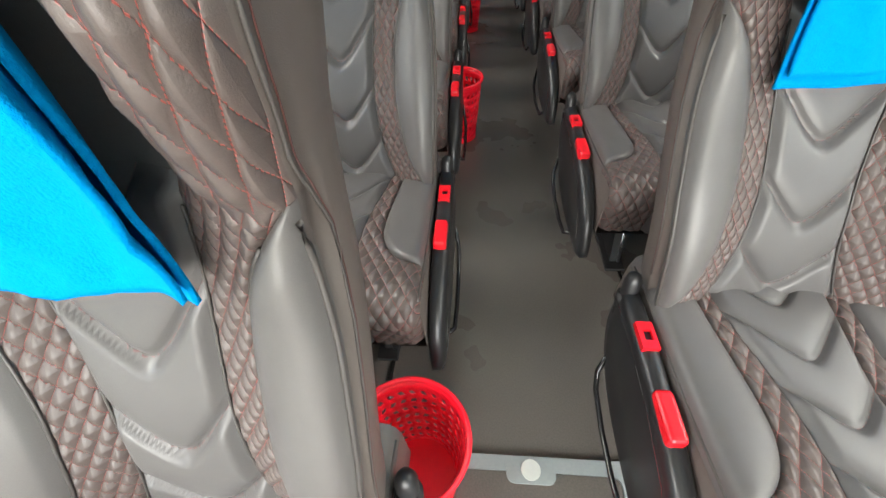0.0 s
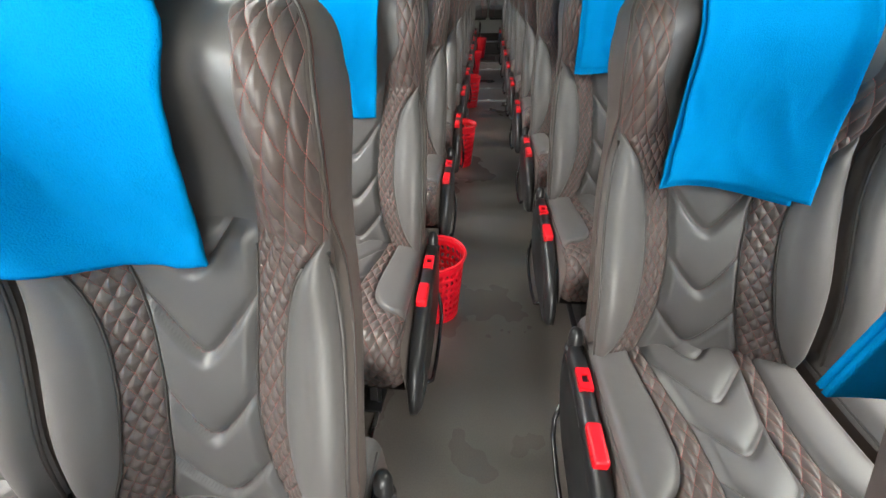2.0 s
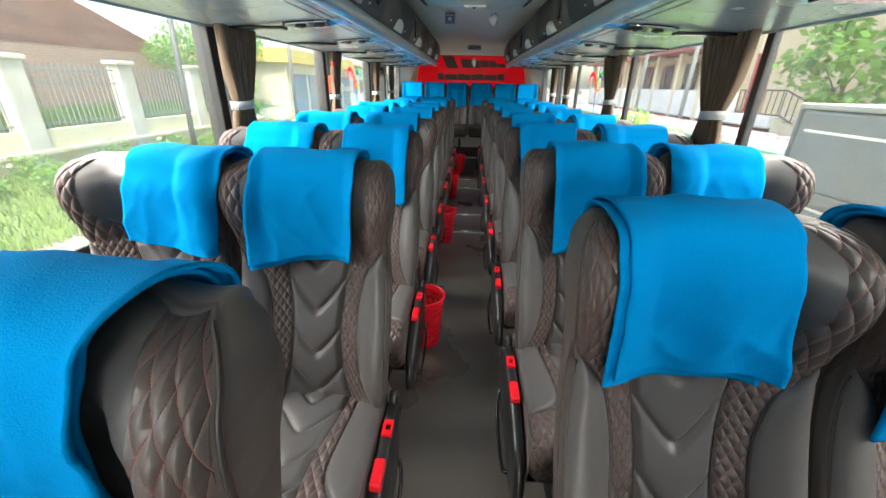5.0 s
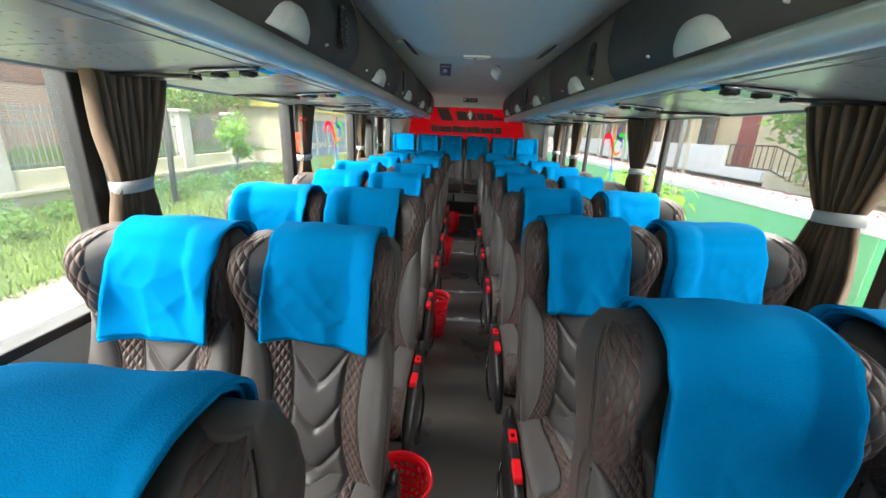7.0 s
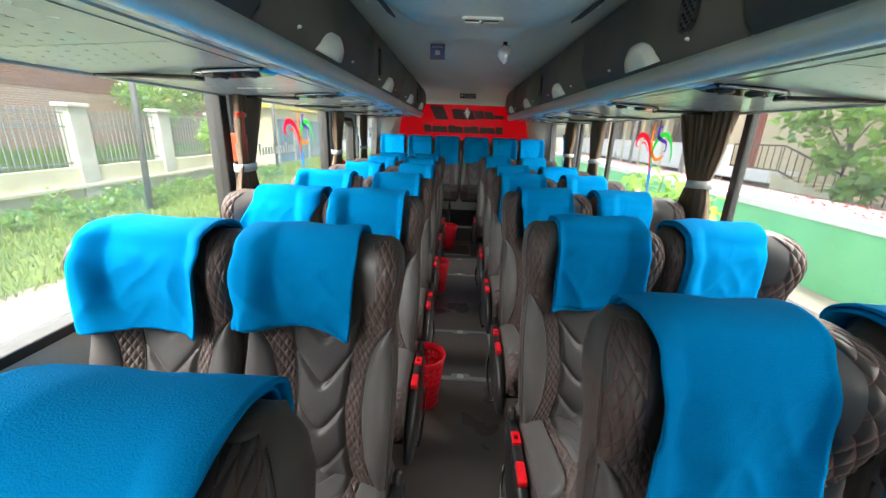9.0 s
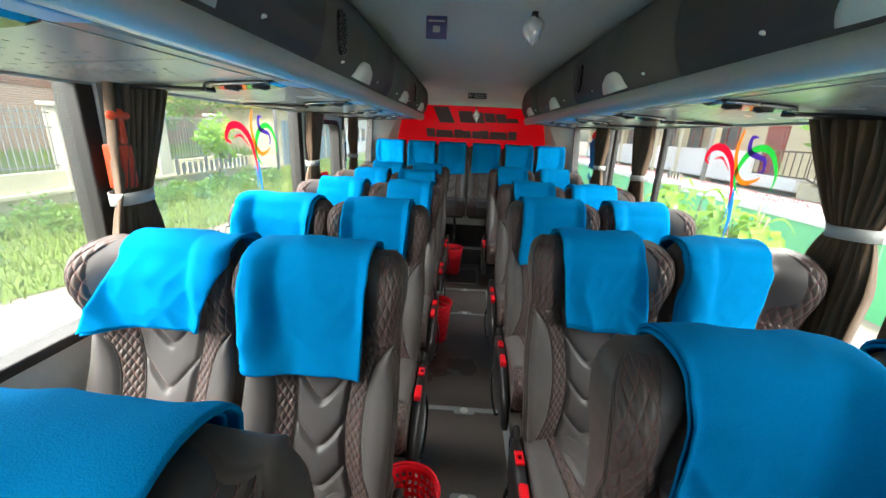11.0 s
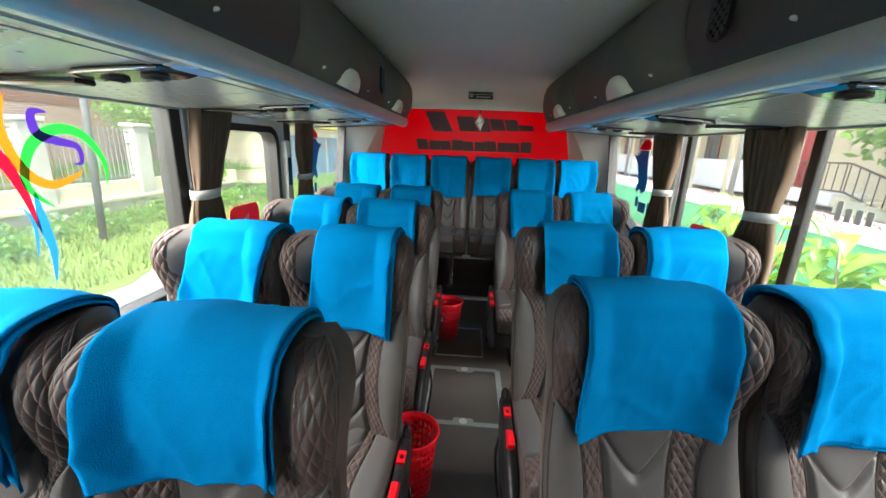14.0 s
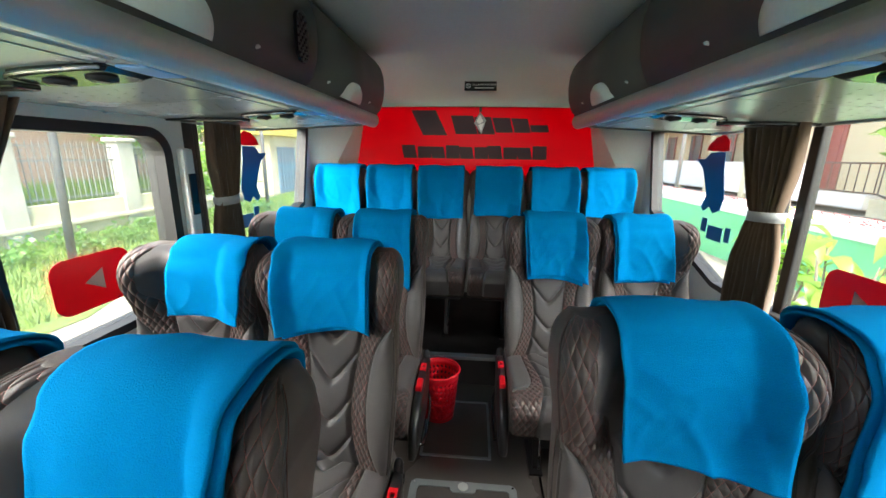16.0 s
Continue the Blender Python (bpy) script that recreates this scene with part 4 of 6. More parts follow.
# ---- belts between the seats ----
M_BUCKLE = box("buckle_body", -0.018, 0.018, -0.045, 0.045, 0, 0.024, GLOSS, 0.006, 2)
M_STRAP = box("strap", -0.016, 0.016, 0.03, 0.10, -0.008, -0.002, BLACK, 0.002)
belt = thing("seat_belt", "black belt buckle lying where cushion meets backrest", "seat belt", "seat belts")
part("buckle_body", M_BUCKLE, belt)
part("strap", M_STRAP, belt)
first = True
for rows, xm in ((L_ROWS, -0.645),):
    for k, y in enumerate(rows):
        for d in (0.045, -0.03):
            m = pose(xm + d, y - 0.012, 0.452 + (0.012 if d < 0 else 0), -10, 0, 60 if d > 0 else 100)
            if first:
                belt.matrix_basis = m
                first = False
            else:
                copy_thing(belt, m)


# ---- waste baskets along the aisle ----
def basket_mesh():
    nu, nv, h, r0, r1 = 56, 17, 0.262, 0.082, 0.107
    verts, faces = [], []
    for j in range(nv):
        z = 0.012 + h * j / (nv - 1)
        for i in range(nu):
            r = r0 + (r1 - r0) * j / (nv - 1)
            a = 2 * math.pi * (i + (0.5 if (j // 2) % 2 else 0)) / nu
            verts.append((r * math.cos(a), r * math.sin(a), z))
    for j in range(nv - 1):
        for i in range(nu):
            if 1 <= j <= 14 and j % 2 == 1 and i % 2 == 0:
                continue
            b = (i + 1) % nu
            faces.append((j * nu + i, j * nu + b, (j + 1) * nu + b, (j + 1) * nu + i))
    return mesh("wall", verts, faces, BASKET)


basket = thing("waste_basket", "red perforated plastic waste basket standing beside the aisle seats", "basket", "waste baskets")
wall = part("basket_wall", basket_mesh(), basket)
sol = wall.modifiers.new("thickness", "SOLIDIFY")
sol.thickness = 0.0025
ring = [(0.109 * math.cos(2 * math.pi * k / 40), 0.109 * math.sin(2 * math.pi * k / 40)) for k in range(40)]
rv, rf = [], []
for x, y in ring:
    for q in range(8):
        w = 2 * math.pi * q / 8
        f = 1 + 0.0055 * math.cos(w) / 0.109
        rv.append((x * f, y * f, 0.276 + 0.008 * math.sin(w)))
for k in range(40):
    for q in range(8):
        rf.append((k * 8 + q, ((k + 1) % 40) * 8 + q, ((k + 1) % 40) * 8 + (q + 1) % 8, k * 8 + (q + 1) % 8))
part("rim", mesh("rim", rv, rf, BASKET), basket)
part("base", from_bm("base", slab([(0.082 * math.cos(2 * math.pi * k / 40), 0.082 * math.sin(2 * math.pi * k / 40)) for k in range(40)], 0.006, 0.013, "z"), BASKET), basket)
part("foot_ring", from_bm("foot_ring", frame_between([(0.083 * math.cos(2 * math.pi * k / 40), 0.083 * math.sin(2 * math.pi * k / 40)) for k in range(40)], [(0.077 * math.cos(2 * math.pi * k / 40), 0.077 * math.sin(2 * math.pi * k / 40)) for k in range(40)], 0.0, 0.006, "z"), BASKET), basket)
for k, (x, y) in enumerate([(-0.218, 1.03), (-0.19, 2.50), (-0.185, 3.98), (-0.175, 5.46), (-0.185, 6.95), (-0.12, 8.33)]):
    m = pose(x, y, 0.001, 0, 0, 37 * k)
    if k == 0:
        basket.matrix_basis = m
    else:
        copy_thing(basket, m)


# ---- floor hatches ----
def hatch(x0, x1, y0, y1, wide, mat, label):
    ob = thing("floor_hatch", label, "hatch", "floor hatches")
    r = 0.03 if wide > 0.02 else 0.008
    o, i = rounded(x0, x1, y0, y1, r), rounded(x0 + wide, x1 - wide, y0 + wide, y1 - wide, r * 0.6)
    part("frame", from_bm("frame", frame_between(o, i, 0.0, 0.007, "z"), TRIM), ob)
    part("lid", from_bm("lid", slab(rounded(x0 + wide + 0.002, x1 - wide - 0.002, y0 + wide + 0.002, y1 - wide - 0.002, r * 0.6), 0.0, 0.0045, "z"), mat), ob)
    if wide > 0.02:
        for y in (y0 + wide * 0.9, y1 - wide * 0.9):
            c = (x0 + x1) / 2
            part("lock_tab", from_bm("lock_tab", slab(rounded(c - 0.055, c + 0.055, y - 0.028, y + 0.028, 0.018), 0.0, 0.009, "z"), TRIM), ob)
            part("lock_disc", from_bm("lock_disc", slab([(c + 0.022 * math.cos(w * math.pi / 10), y + 0.022 * math.sin(w * math.pi / 10)) for w in range(20)], 0.009, 0.0115, "z"), PANEL), ob)
        for x in (x0 + wide * 0.5, x1 - wide * 0.5):
            for y in (y0 + wide * 0.5, y1 - wide * 0.5):
                part("screw", from_bm("screw", slab([(x + 0.004 * math.cos(w), y + 0.004 * math.sin(w)) for w in (0, 1.05, 2.09, 3.14, 4.19, 5.24)], 0.007, 0.009, "z"), CHROME), ob)


hatch(-0.20, 0.255, 7.33, 7.88, 0.032, PLATE, "brown-grey floor hatch in a pale rounded metal frame")
hatch(-0.20, 0.255, 5.64, 6.22, 0.032, VINYL, "dark floor hatch in a pale rounded metal frame")
hatch(-0.20, 0.26, 0.52, 1.085, 0.032, VINYL, "dark floor hatch in a pale rounded metal frame")
hatch(-0.185, 0.155, 8.02, 8.45, 0.012, PLATE, "plain brown plate with a thin pale border in the floor")


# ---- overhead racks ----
# dark grey that carries the shade inside the rack's slots
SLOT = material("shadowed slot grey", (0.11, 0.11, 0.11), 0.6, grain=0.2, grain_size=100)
RACK_END = 8.62
BAYS = [(-1.55, -0.58), (-0.58, 0.46), (0.46, 1.50), (1.50, 2.54), (2.54, 3.58), (3.58, 4.62), (4.62, 5.66), (5.66, 6.70), (6.70, 7.74), (7.74, RACK_END)]
BIN_PROFILE = [(0.520, 1.586), (0.494, 1.618), (0.478, 1.665), (0.472, 1.72), (0.475, 1.775), (0.490, 1.82), (0.512, 1.85), (0.540, 1.874), (0.60, 1.89)]
RAIL_PROFILE = [(0.575, 1.552), (0.562, 1.538), (0.550, 1.530), (0.538, 1.5265), (0.526, 1.529), (0.515, 1.538), (0.508, 1.551), (0.506, 1.564), (0.509, 1.578), (0.515, 1.589), (0.526, 1.596), (0.60, 1.600)]


def sweep(profile, s, y0, y1, closed_ends=True):
    n = len(profile)
    verts = [(MID + s * d, y, z) for y in (y0, y1) for d, z in profile]
    faces = []
    for k in range(n - 1):
        q = (k, k + 1, n + k + 1, n + k)
        faces.append(q if s > 0 else q[::-1])
    if closed_ends:
        faces += [tuple(range(n)), tuple(range(n, 2 * n))[::-1]] if s < 0 else [tuple(range(n))[::-1], tuple(range(n, 2 * n))]
    return verts, faces


def latch_mesh(s):
    """A half-moon cup latch on a bin door, its flat side down."""
    v, f = [], []
    na, nr = 21, 8
    for j in range(nr):
        r = 1 - j / (nr - 1)
        for i in range(na):
            a = math.pi * i / (na - 1)
            v.append((-s * (0.003 + 0.022 * math.sqrt(max(0.0, 1 - r * r)) ** 0.8), 0.098 * r * math.cos(a), 0.068 * r * math.sin(a)))
    for j in range(nr - 1):
        for i in range(na - 1):
            k = j * na + i
            f.append((k, k + 1, k + na + 1, k + na) if s > 0 else (k + na, k + na + 1, k + 1, k))
    rim = [(s * 0.012, 0.102 * math.cos(math.pi * i / 20), 0.072 * math.sin(math.pi * i / 20) - 0.002) for i in range(21)]
    front = [(-s * 0.004, y, z) for x, y, z in rim]
    o = len(v)
    v += rim + front
    f += [(o + k, o + k + 1, o + 22 + k, o + 21 + k) for k in range(20)]
    f.append(tuple(o + 21 + k for k in range(21)))
    f.append((o, o + 20, o + 41, o + 21))
    return v, f


def speaker_mesh(s):
    """A long rounded perforated speaker grille: holes as small studs on a dark plate."""
    return slab(rounded(-0.035, 0.035, -0.065, 0.065, 0.033), min(0, s * -0.010), max(0, s * -0.010), "x")


def studs(s):
    out = []
    for i in range(-2, 3):
        for j in range(-5, 6):
            if (i + j) % 2 == 0 and abs(i) * 0.011 + 0.004 < 0.03 and abs(j) * 0.0105 < 0.058:
                y, z = i * 0.011, j * 0.0105
                out.append(cube_piece(min(s * -0.0102, s * -0.0135), max(s * -0.0102, s * -0.0135), y - 0.003, y + 0.003, z - 0.003, z + 0.003))
    return joined(out)


SPEAKERS = {-1: (4.40, 5.79, 7.61), 1: (4.79, 6.55)}
for s in (-1, 1):
    rail = thing("rack_rail", "long satin aluminium rail along the luggage rack", "rail")
    part("rail_profile", mesh("rail_profile", *sweep(RAIL_PROFILE, s, FRONT + 0.01, RACK_END), RAIL), rail)
    v, f = tube([(MID + s * 0.541, y, 1.562) for y in (RACK_END - 0.02, RACK_END + 0.01, RACK_END + 0.026)], [0.034, 0.030, 0.008], 12)
    part("end_cap", mesh("end_cap", v, f, RAIL), rail, "rounded rail end")
    for k, (y0, y1) in enumerate(BAYS):
        ob = thing("luggage_bin", "dark closed luggage bin with a silver half-round latch", "luggage bin", "luggage bins")
        part("door", mesh("door", *sweep(BIN_PROFILE, s, y0 + 0.006, y1 - 0.006), BIN), ob)
        latch = part("latch", mesh("latch", *latch_mesh(s), SILVER), ob, "silver half-round cup latch")
        latch.location = (MID + s * 0.499, (y0 + y1) / 2 - 0.06, 1.598)
        latch.rotation_euler.y = radians(-26 * s)
        for d in (-0.26, 0.26):
            part("stud", mesh("stud", *tube([(MID + s * 0.50, (y0 + y1) / 2 - 0.065 + d, 1.622), (MID + s * 0.486, (y0 + y1) / 2 - 0.065 + d, 1.624), (MID + s * 0.483, (y0 + y1) / 2 - 0.065 + d, 1.624)], [0.005, 0.004, 0.002], 10), SILVER), ob)
    for y in SPEAKERS[s]:
        sp = thing("speaker_grille", "black oval perforated grille set in the bin front", "speaker", "speaker grilles")
        sp.location = (MID + s * 0.4735, y, 1.695)
        part("plate", from_bm("plate", speaker_mesh(s), GLOSS), sp)
        part("studs", mesh("studs", *studs(s), MATT, smooth=False), sp)
    # end face of the rack
    end = [(MID + s * d, z) for d, z in [(0.60, 1.535), (0.56, 1.54), (0.53, 1.545), (0.52, 1.565), (0.522, 1.588), (0.480, 1.665), (0.474, 1.72), (0.477, 1.775), (0.514, 1.85), (0.60, 1.885), (1.24, 1.885), (1.24, 1.50)]]
    setting("rack_end_wall", from_bm("rack_end_wall", slab(end, RACK_END - 0.006, RACK_END - 0.001, "y"), BIN), "dark end wall of the luggage rack", "rack")

    # underside: panels between the transverse vent bars
    under = thing("rack_underside", "grey rack underside with rows of small slots", "rack panel", kind="structure")

    def low(d):
        return 1.549 + (1.508 - 1.549) * (d - 0.556) / (1.225 - 0.556)
    vy = [5.73 + 0.752 * k for k in range(-9, 4)]
    cuts = [FRONT + 0.01] + [y + 0.36 for y in vy[:-1]] + [RACK_END - 0.01]
    for k in range(len(cuts) - 1):
        y0, y1 = cuts[k] + 0.002, cuts[k + 1] - 0.002
        prof = [(0.556, low(0.556)), (0.62, low(0.62)), (0.625, low(0.62) - 0.004), (1.225, low(1.225)), (1.225, 1.60), (0.556, 1.60)]
        part("panel", mesh("panel", *sweep(prof, s, y0, y1), UNDER, smooth=False), under)
    # slots as thin solid blocks, not cut in; their colour gives the shade
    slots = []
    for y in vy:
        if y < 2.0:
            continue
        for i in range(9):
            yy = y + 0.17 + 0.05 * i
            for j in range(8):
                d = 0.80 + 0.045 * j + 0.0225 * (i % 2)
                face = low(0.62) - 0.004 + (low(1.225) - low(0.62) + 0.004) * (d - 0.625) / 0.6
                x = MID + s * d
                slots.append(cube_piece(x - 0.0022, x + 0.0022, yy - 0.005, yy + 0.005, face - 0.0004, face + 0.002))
    tagged(part("slots", mesh("slots", *joined(slots), SLOT, smooth=False), under, "rows of small slots, their shade put into dark grey blocks"), kind="stuff")
    part("lip", mesh("lip", *tube([(MID + s * 1.195, y, 1.508) for y in (FRONT + 0.02, 2, 5, RACK_END - 0.02)], 0.007, 8), TRIM), under)
    part("groove", box("groove", MID + s * 0.665 - 0.004, MID + s * 0.665 + 0.004, FRONT + 0.02, RACK_END - 0.02, low(0.665) - 0.0050, low(0.665) - 0.003, TRIM, 0), under)

    for y in vy:
        if y < 0:
            continue
        ob = thing("vent_bar", "black transverse vent and reading-light bar under the rack", "air vent", "air vents")
        bar = [(0.645, 0.050), (0.660, 0.062), (0.695, 0.066), (0.795, 0.066), (0.84, 0.058), (0.87, 0.036), (0.88, 0.0), (0.87, -0.036), (0.84, -0.058), (0.795, -0.066), (0.695, -0.066), (0.660, -0.062), (0.645, -0.050)]
        v = []
        for dz, kk in ((0.020, 1.0), (-0.002, 1.0), (-0.009, 0.86)):
            for d, w in bar:
                v.append((MID + s * (0.76 + (d - 0.76) * kk), y + w * kk, low(d) - 0.006 + dz))
        n = len(bar)
        f = [tuple(range(2 * n, 3 * n))]
        for r in range(2):
            for k in range(n):
                m2 = (k + 1) % n
                f.append((r * n + k, r * n + m2, (r + 1) * n + m2, (r + 1) * n + k))
        part("housing", mesh("housing", v, f, GLOSS, smooth=False), ob)
        for dx in (0.71, 0.80):
            x = MID + s * dx
            part("nozzle", mesh("nozzle", *tube([(x, y, low(dx) - 0.012), (x, y, low(dx) - 0.020), (x, y, low(dx) - 0.023), (x, y, low(dx) - 0.017)], [0.027, 0.025, 0.019, 0.004], 16), MATT), ob)
        plate = rounded(min(s * 0.563, s * 0.643) + MID, max(s * 0.563, s * 0.643) + MID, y - 0.062, y + 0.062, 0.008)
        part("lamp_plate", from_bm("lamp_plate", slab(plate, low(0.60) - 0.009, low(0.60) + 0.004, "z"), TRIM), ob, "grey lamp plate")
        part("lens", box("lens", MID + s * 0.603 - 0.032, MID + s * 0.603 + 0.032, y - 0.052, y + 0.052, low(0.603) - 0.014, low(0.603) - 0.004, GLINT, 0.005), ob, "blue-tinted reading light lens")
        part("edge", mesh("edge", *tube([(MID + s * d, y - w - 0.001, low(d) - 0.011) for d, w in ((0.655, 0.060), (0.695, 0.066), (0.795, 0.066), (0.84, 0.058), (0.87, 0.036))], 0.0035, 6), CHROME), ob, "bright trim edge")
        part("strip", box("strip", min(MID + s * 0.87, MID + s * 1.188), max(MID + s * 0.87, MID + s * 1.188), y - 0.026, y + 0.026, low(1.05) - 0.016, low(1.05) - 0.002, GLOSS, 0.005), ob, "dark strip running out to the window")

# ---- air unit in the ceiling, with its lamp ----
unit = thing("ceiling_air_unit", "large pale rounded air unit in the ceiling", "air conditioner")

nu, nv = 25, 22
uv_, uf_ = [], []
for j in range(nv):
    t = j / (nv - 1)
    y = 2.2 + 3.42 * t
    endt = ss(0.0, 1.0, (y - 4.9) / 0.72) if y > 4.9 else 0.0
    wide = 0.47 - 0.16 * endt ** 1.6
    for i in range(nu):
        u = (i / (nu - 1) - 0.5) * 2
        edge_drop = max(0.0, 1 - abs(u) ** 6) ** 0.5
        z = 1.888 - (0.105 * edge_drop) * (1 - ss(0.86, 1.0, endt) * 0.75)
        uv_.append((MID + wide * u, y, z))
for j in range(nv - 1):
    for i in range(nu - 1):
        k = j * nu + i
        uf_.append((k + nu, k + nu + 1, k + 1, k))
part("cover", mesh("cover", uv_, uf_, UNIT), unit)
for s in (-1, 1):
    part("slit", mesh("slit", *tube([(MID + s * x, y, 1.779) for x, y in ((0.35, 4.96), (0.345, 5.10), (0.335, 5.25), (0.325, 5.33))], [0.003, 0.008, 0.008, 0.003], 6), MATT), unit, "dark curved slit")
part("rear_tab", from_bm("rear_tab", slab([(MID - 0.215, 5.40), (MID + 0.215, 5.40), (MID + 0.19, 5.80), (MID - 0.19, 5.80)], 1.812, 1.8785, "z"), UNIT), unit, "pale stepped rear tab")
for s in (-1, 1):
    part("shoulder", from_bm("shoulder", slab([(MID + s * 0.225, 5.45), (MID + s * 0.46, 5.45), (MID + s * 0.40, 5.74), (MID + s * 0.205, 5.80)], 1.858, 1.8786, "z"), UNIT), unit)
ceiling_lamp = thing("ceiling_lamp", "small recessed ceiling lamp in a pale frame", "lamp")
part("lamp_frame", from_bm("lamp_frame", frame_between(rounded(MID - 0.075, MID + 0.075, 5.305, 5.365, 0.012), rounded(MID - 0.065, MID + 0.060, 5.316, 5.354, 0.006), 1.774, 1.786, "z"), UNIT), ceiling_lamp)
part("recess", box("recess", MID - 0.065, MID + 0.060, 5.316, 5.354, 1.7775, 1.789, DARKPRINT, 0.001), ceiling_lamp, "dark recess")
part("bulb", mesh("bulb", *tube([(MID - 0.005, 5.335, 1.779), (MID - 0.005, 5.335, 1.770), (MID - 0.005, 5.335, 1.766)], [0.013, 0.011, 0.004], 10), CHROME), ceiling_lamp)
card = thing("hanging_card", "small navy printed card stuck to the ceiling", "card")
part("card_sheet", box("card_sheet", -0.245, -0.155, 6.32, 6.325, 1.80, 1.888, NAVY, 0.001), card)
part("print_bars", mesh("print_bars", *joined([cube_piece(-0.235, -0.165, 6.317, 6.3195, 1.865, 1.872), cube_piece(-0.215, -0.185, 6.317, 6.3195, 1.825, 1.85)]), STICK["grey"], smooth=False), card, "pale bars of print")
fresh = thing("hanging_film_bag", "crumpled clear film bag hanging from the ceiling", "bag")
v, f = [], []
for j in range(9):
    for i in range(12):
        a = 2 * math.pi * i / 12
        r = (0.006, 0.022, 0.034, 0.040, 0.038, 0.034, 0.030, 0.018, 0.003)[j] * (1 + 0.25 * math.sin(3 * a + j))
        v.append((0.20 + r * math.cos(a), 6.24 + r * 0.7 * math.sin(a), 1.885 - 0.014 * j))
for j in range(8):
    for i in range(12):
        k, b = j * 12 + i, j * 12 + (i + 1) % 12
        f.append((k, k + 12, b + 12, b))
part("film", mesh("film", v, f, CLEAR), fresh)
part("clip", box("clip", 0.188, 0.212, 6.225, 6.255, 1.868, 1.892, MATT, 0.003), fresh, "small black clip")

# ---- no-smoking sign above the rear window ----
sign = thing("no_smoking_sign", "small black sign with white lettering above the rear window", "sign")
sm = pose(0.055, 9.285, 1.842, 68, 0, 0)
sign.matrix_basis = sm
part("plate", box("plate", -0.108, 0.108, -0.034, 0.034, 0.0, 0.004, GLOSS, 0.0015), sign)
txt = bpy.data.curves.new("sign_text", "FONT")
txt.body, txt.size, txt.align_x, txt.align_y = "DILARANG MEROKOK", 0.0165, "CENTER", "CENTER"
txt.materials.append(PRINT)
to = new("lettering", txt)
to.parent, to.location = sign, (0.028, 0.008, 0.0055)
part("underline", box("underline", -0.04, 0.09, -0.017, -0.012, 0.004, 0.0052, PRINT, 0), sign)
part("symbol", from_bm("symbol", frame_between([(-0.083 + 0.017 * math.cos(k * math.pi / 12), 0.017 * math.sin(k * math.pi / 12)) for k in range(24)], [(-0.083 + 0.013 * math.cos(k * math.pi / 12), 0.013 * math.sin(k * math.pi / 12)) for k in range(24)], 0.004, 0.0055, "z"), PRINT), sign)
part("symbol_bar", from_bm("symbol_bar", slab([(-0.095, 0.009), (-0.092, 0.012), (-0.071, -0.009), (-0.074, -0.012)], 0.004, 0.0055, "z"), PRINT), sign)

# silver emblem on the rear window: a plain lozenge with a smaller one cut in it
em = thing("window_emblem", "crumpled silver lozenge hanging on the rear window", "ornament")
part("lozenge", from_bm("lozenge", slab([(0.018, 1.64), (0.062, 1.725), (0.112, 1.66), (0.078, 1.555)], 9.718, 9.73, "y"), TRIM), em)
part("raised_facet", from_bm("raised_facet", slab([(0.036, 1.65), (0.062, 1.70), (0.088, 1.655), (0.060, 1.63)], 9.710, 9.7175, "y"), SILVER), em)
part("raised_facet", from_bm("raised_facet", slab([(0.048, 1.622), (0.066, 1.628), (0.096, 1.642), (0.076, 1.575)], 9.712, 9.7176, "y"), SILVER), em)
part("hook", box("hook", 0.055, 0.075, 9.71, 9.735, 1.725, 1.765, MATT, 0.002), em)


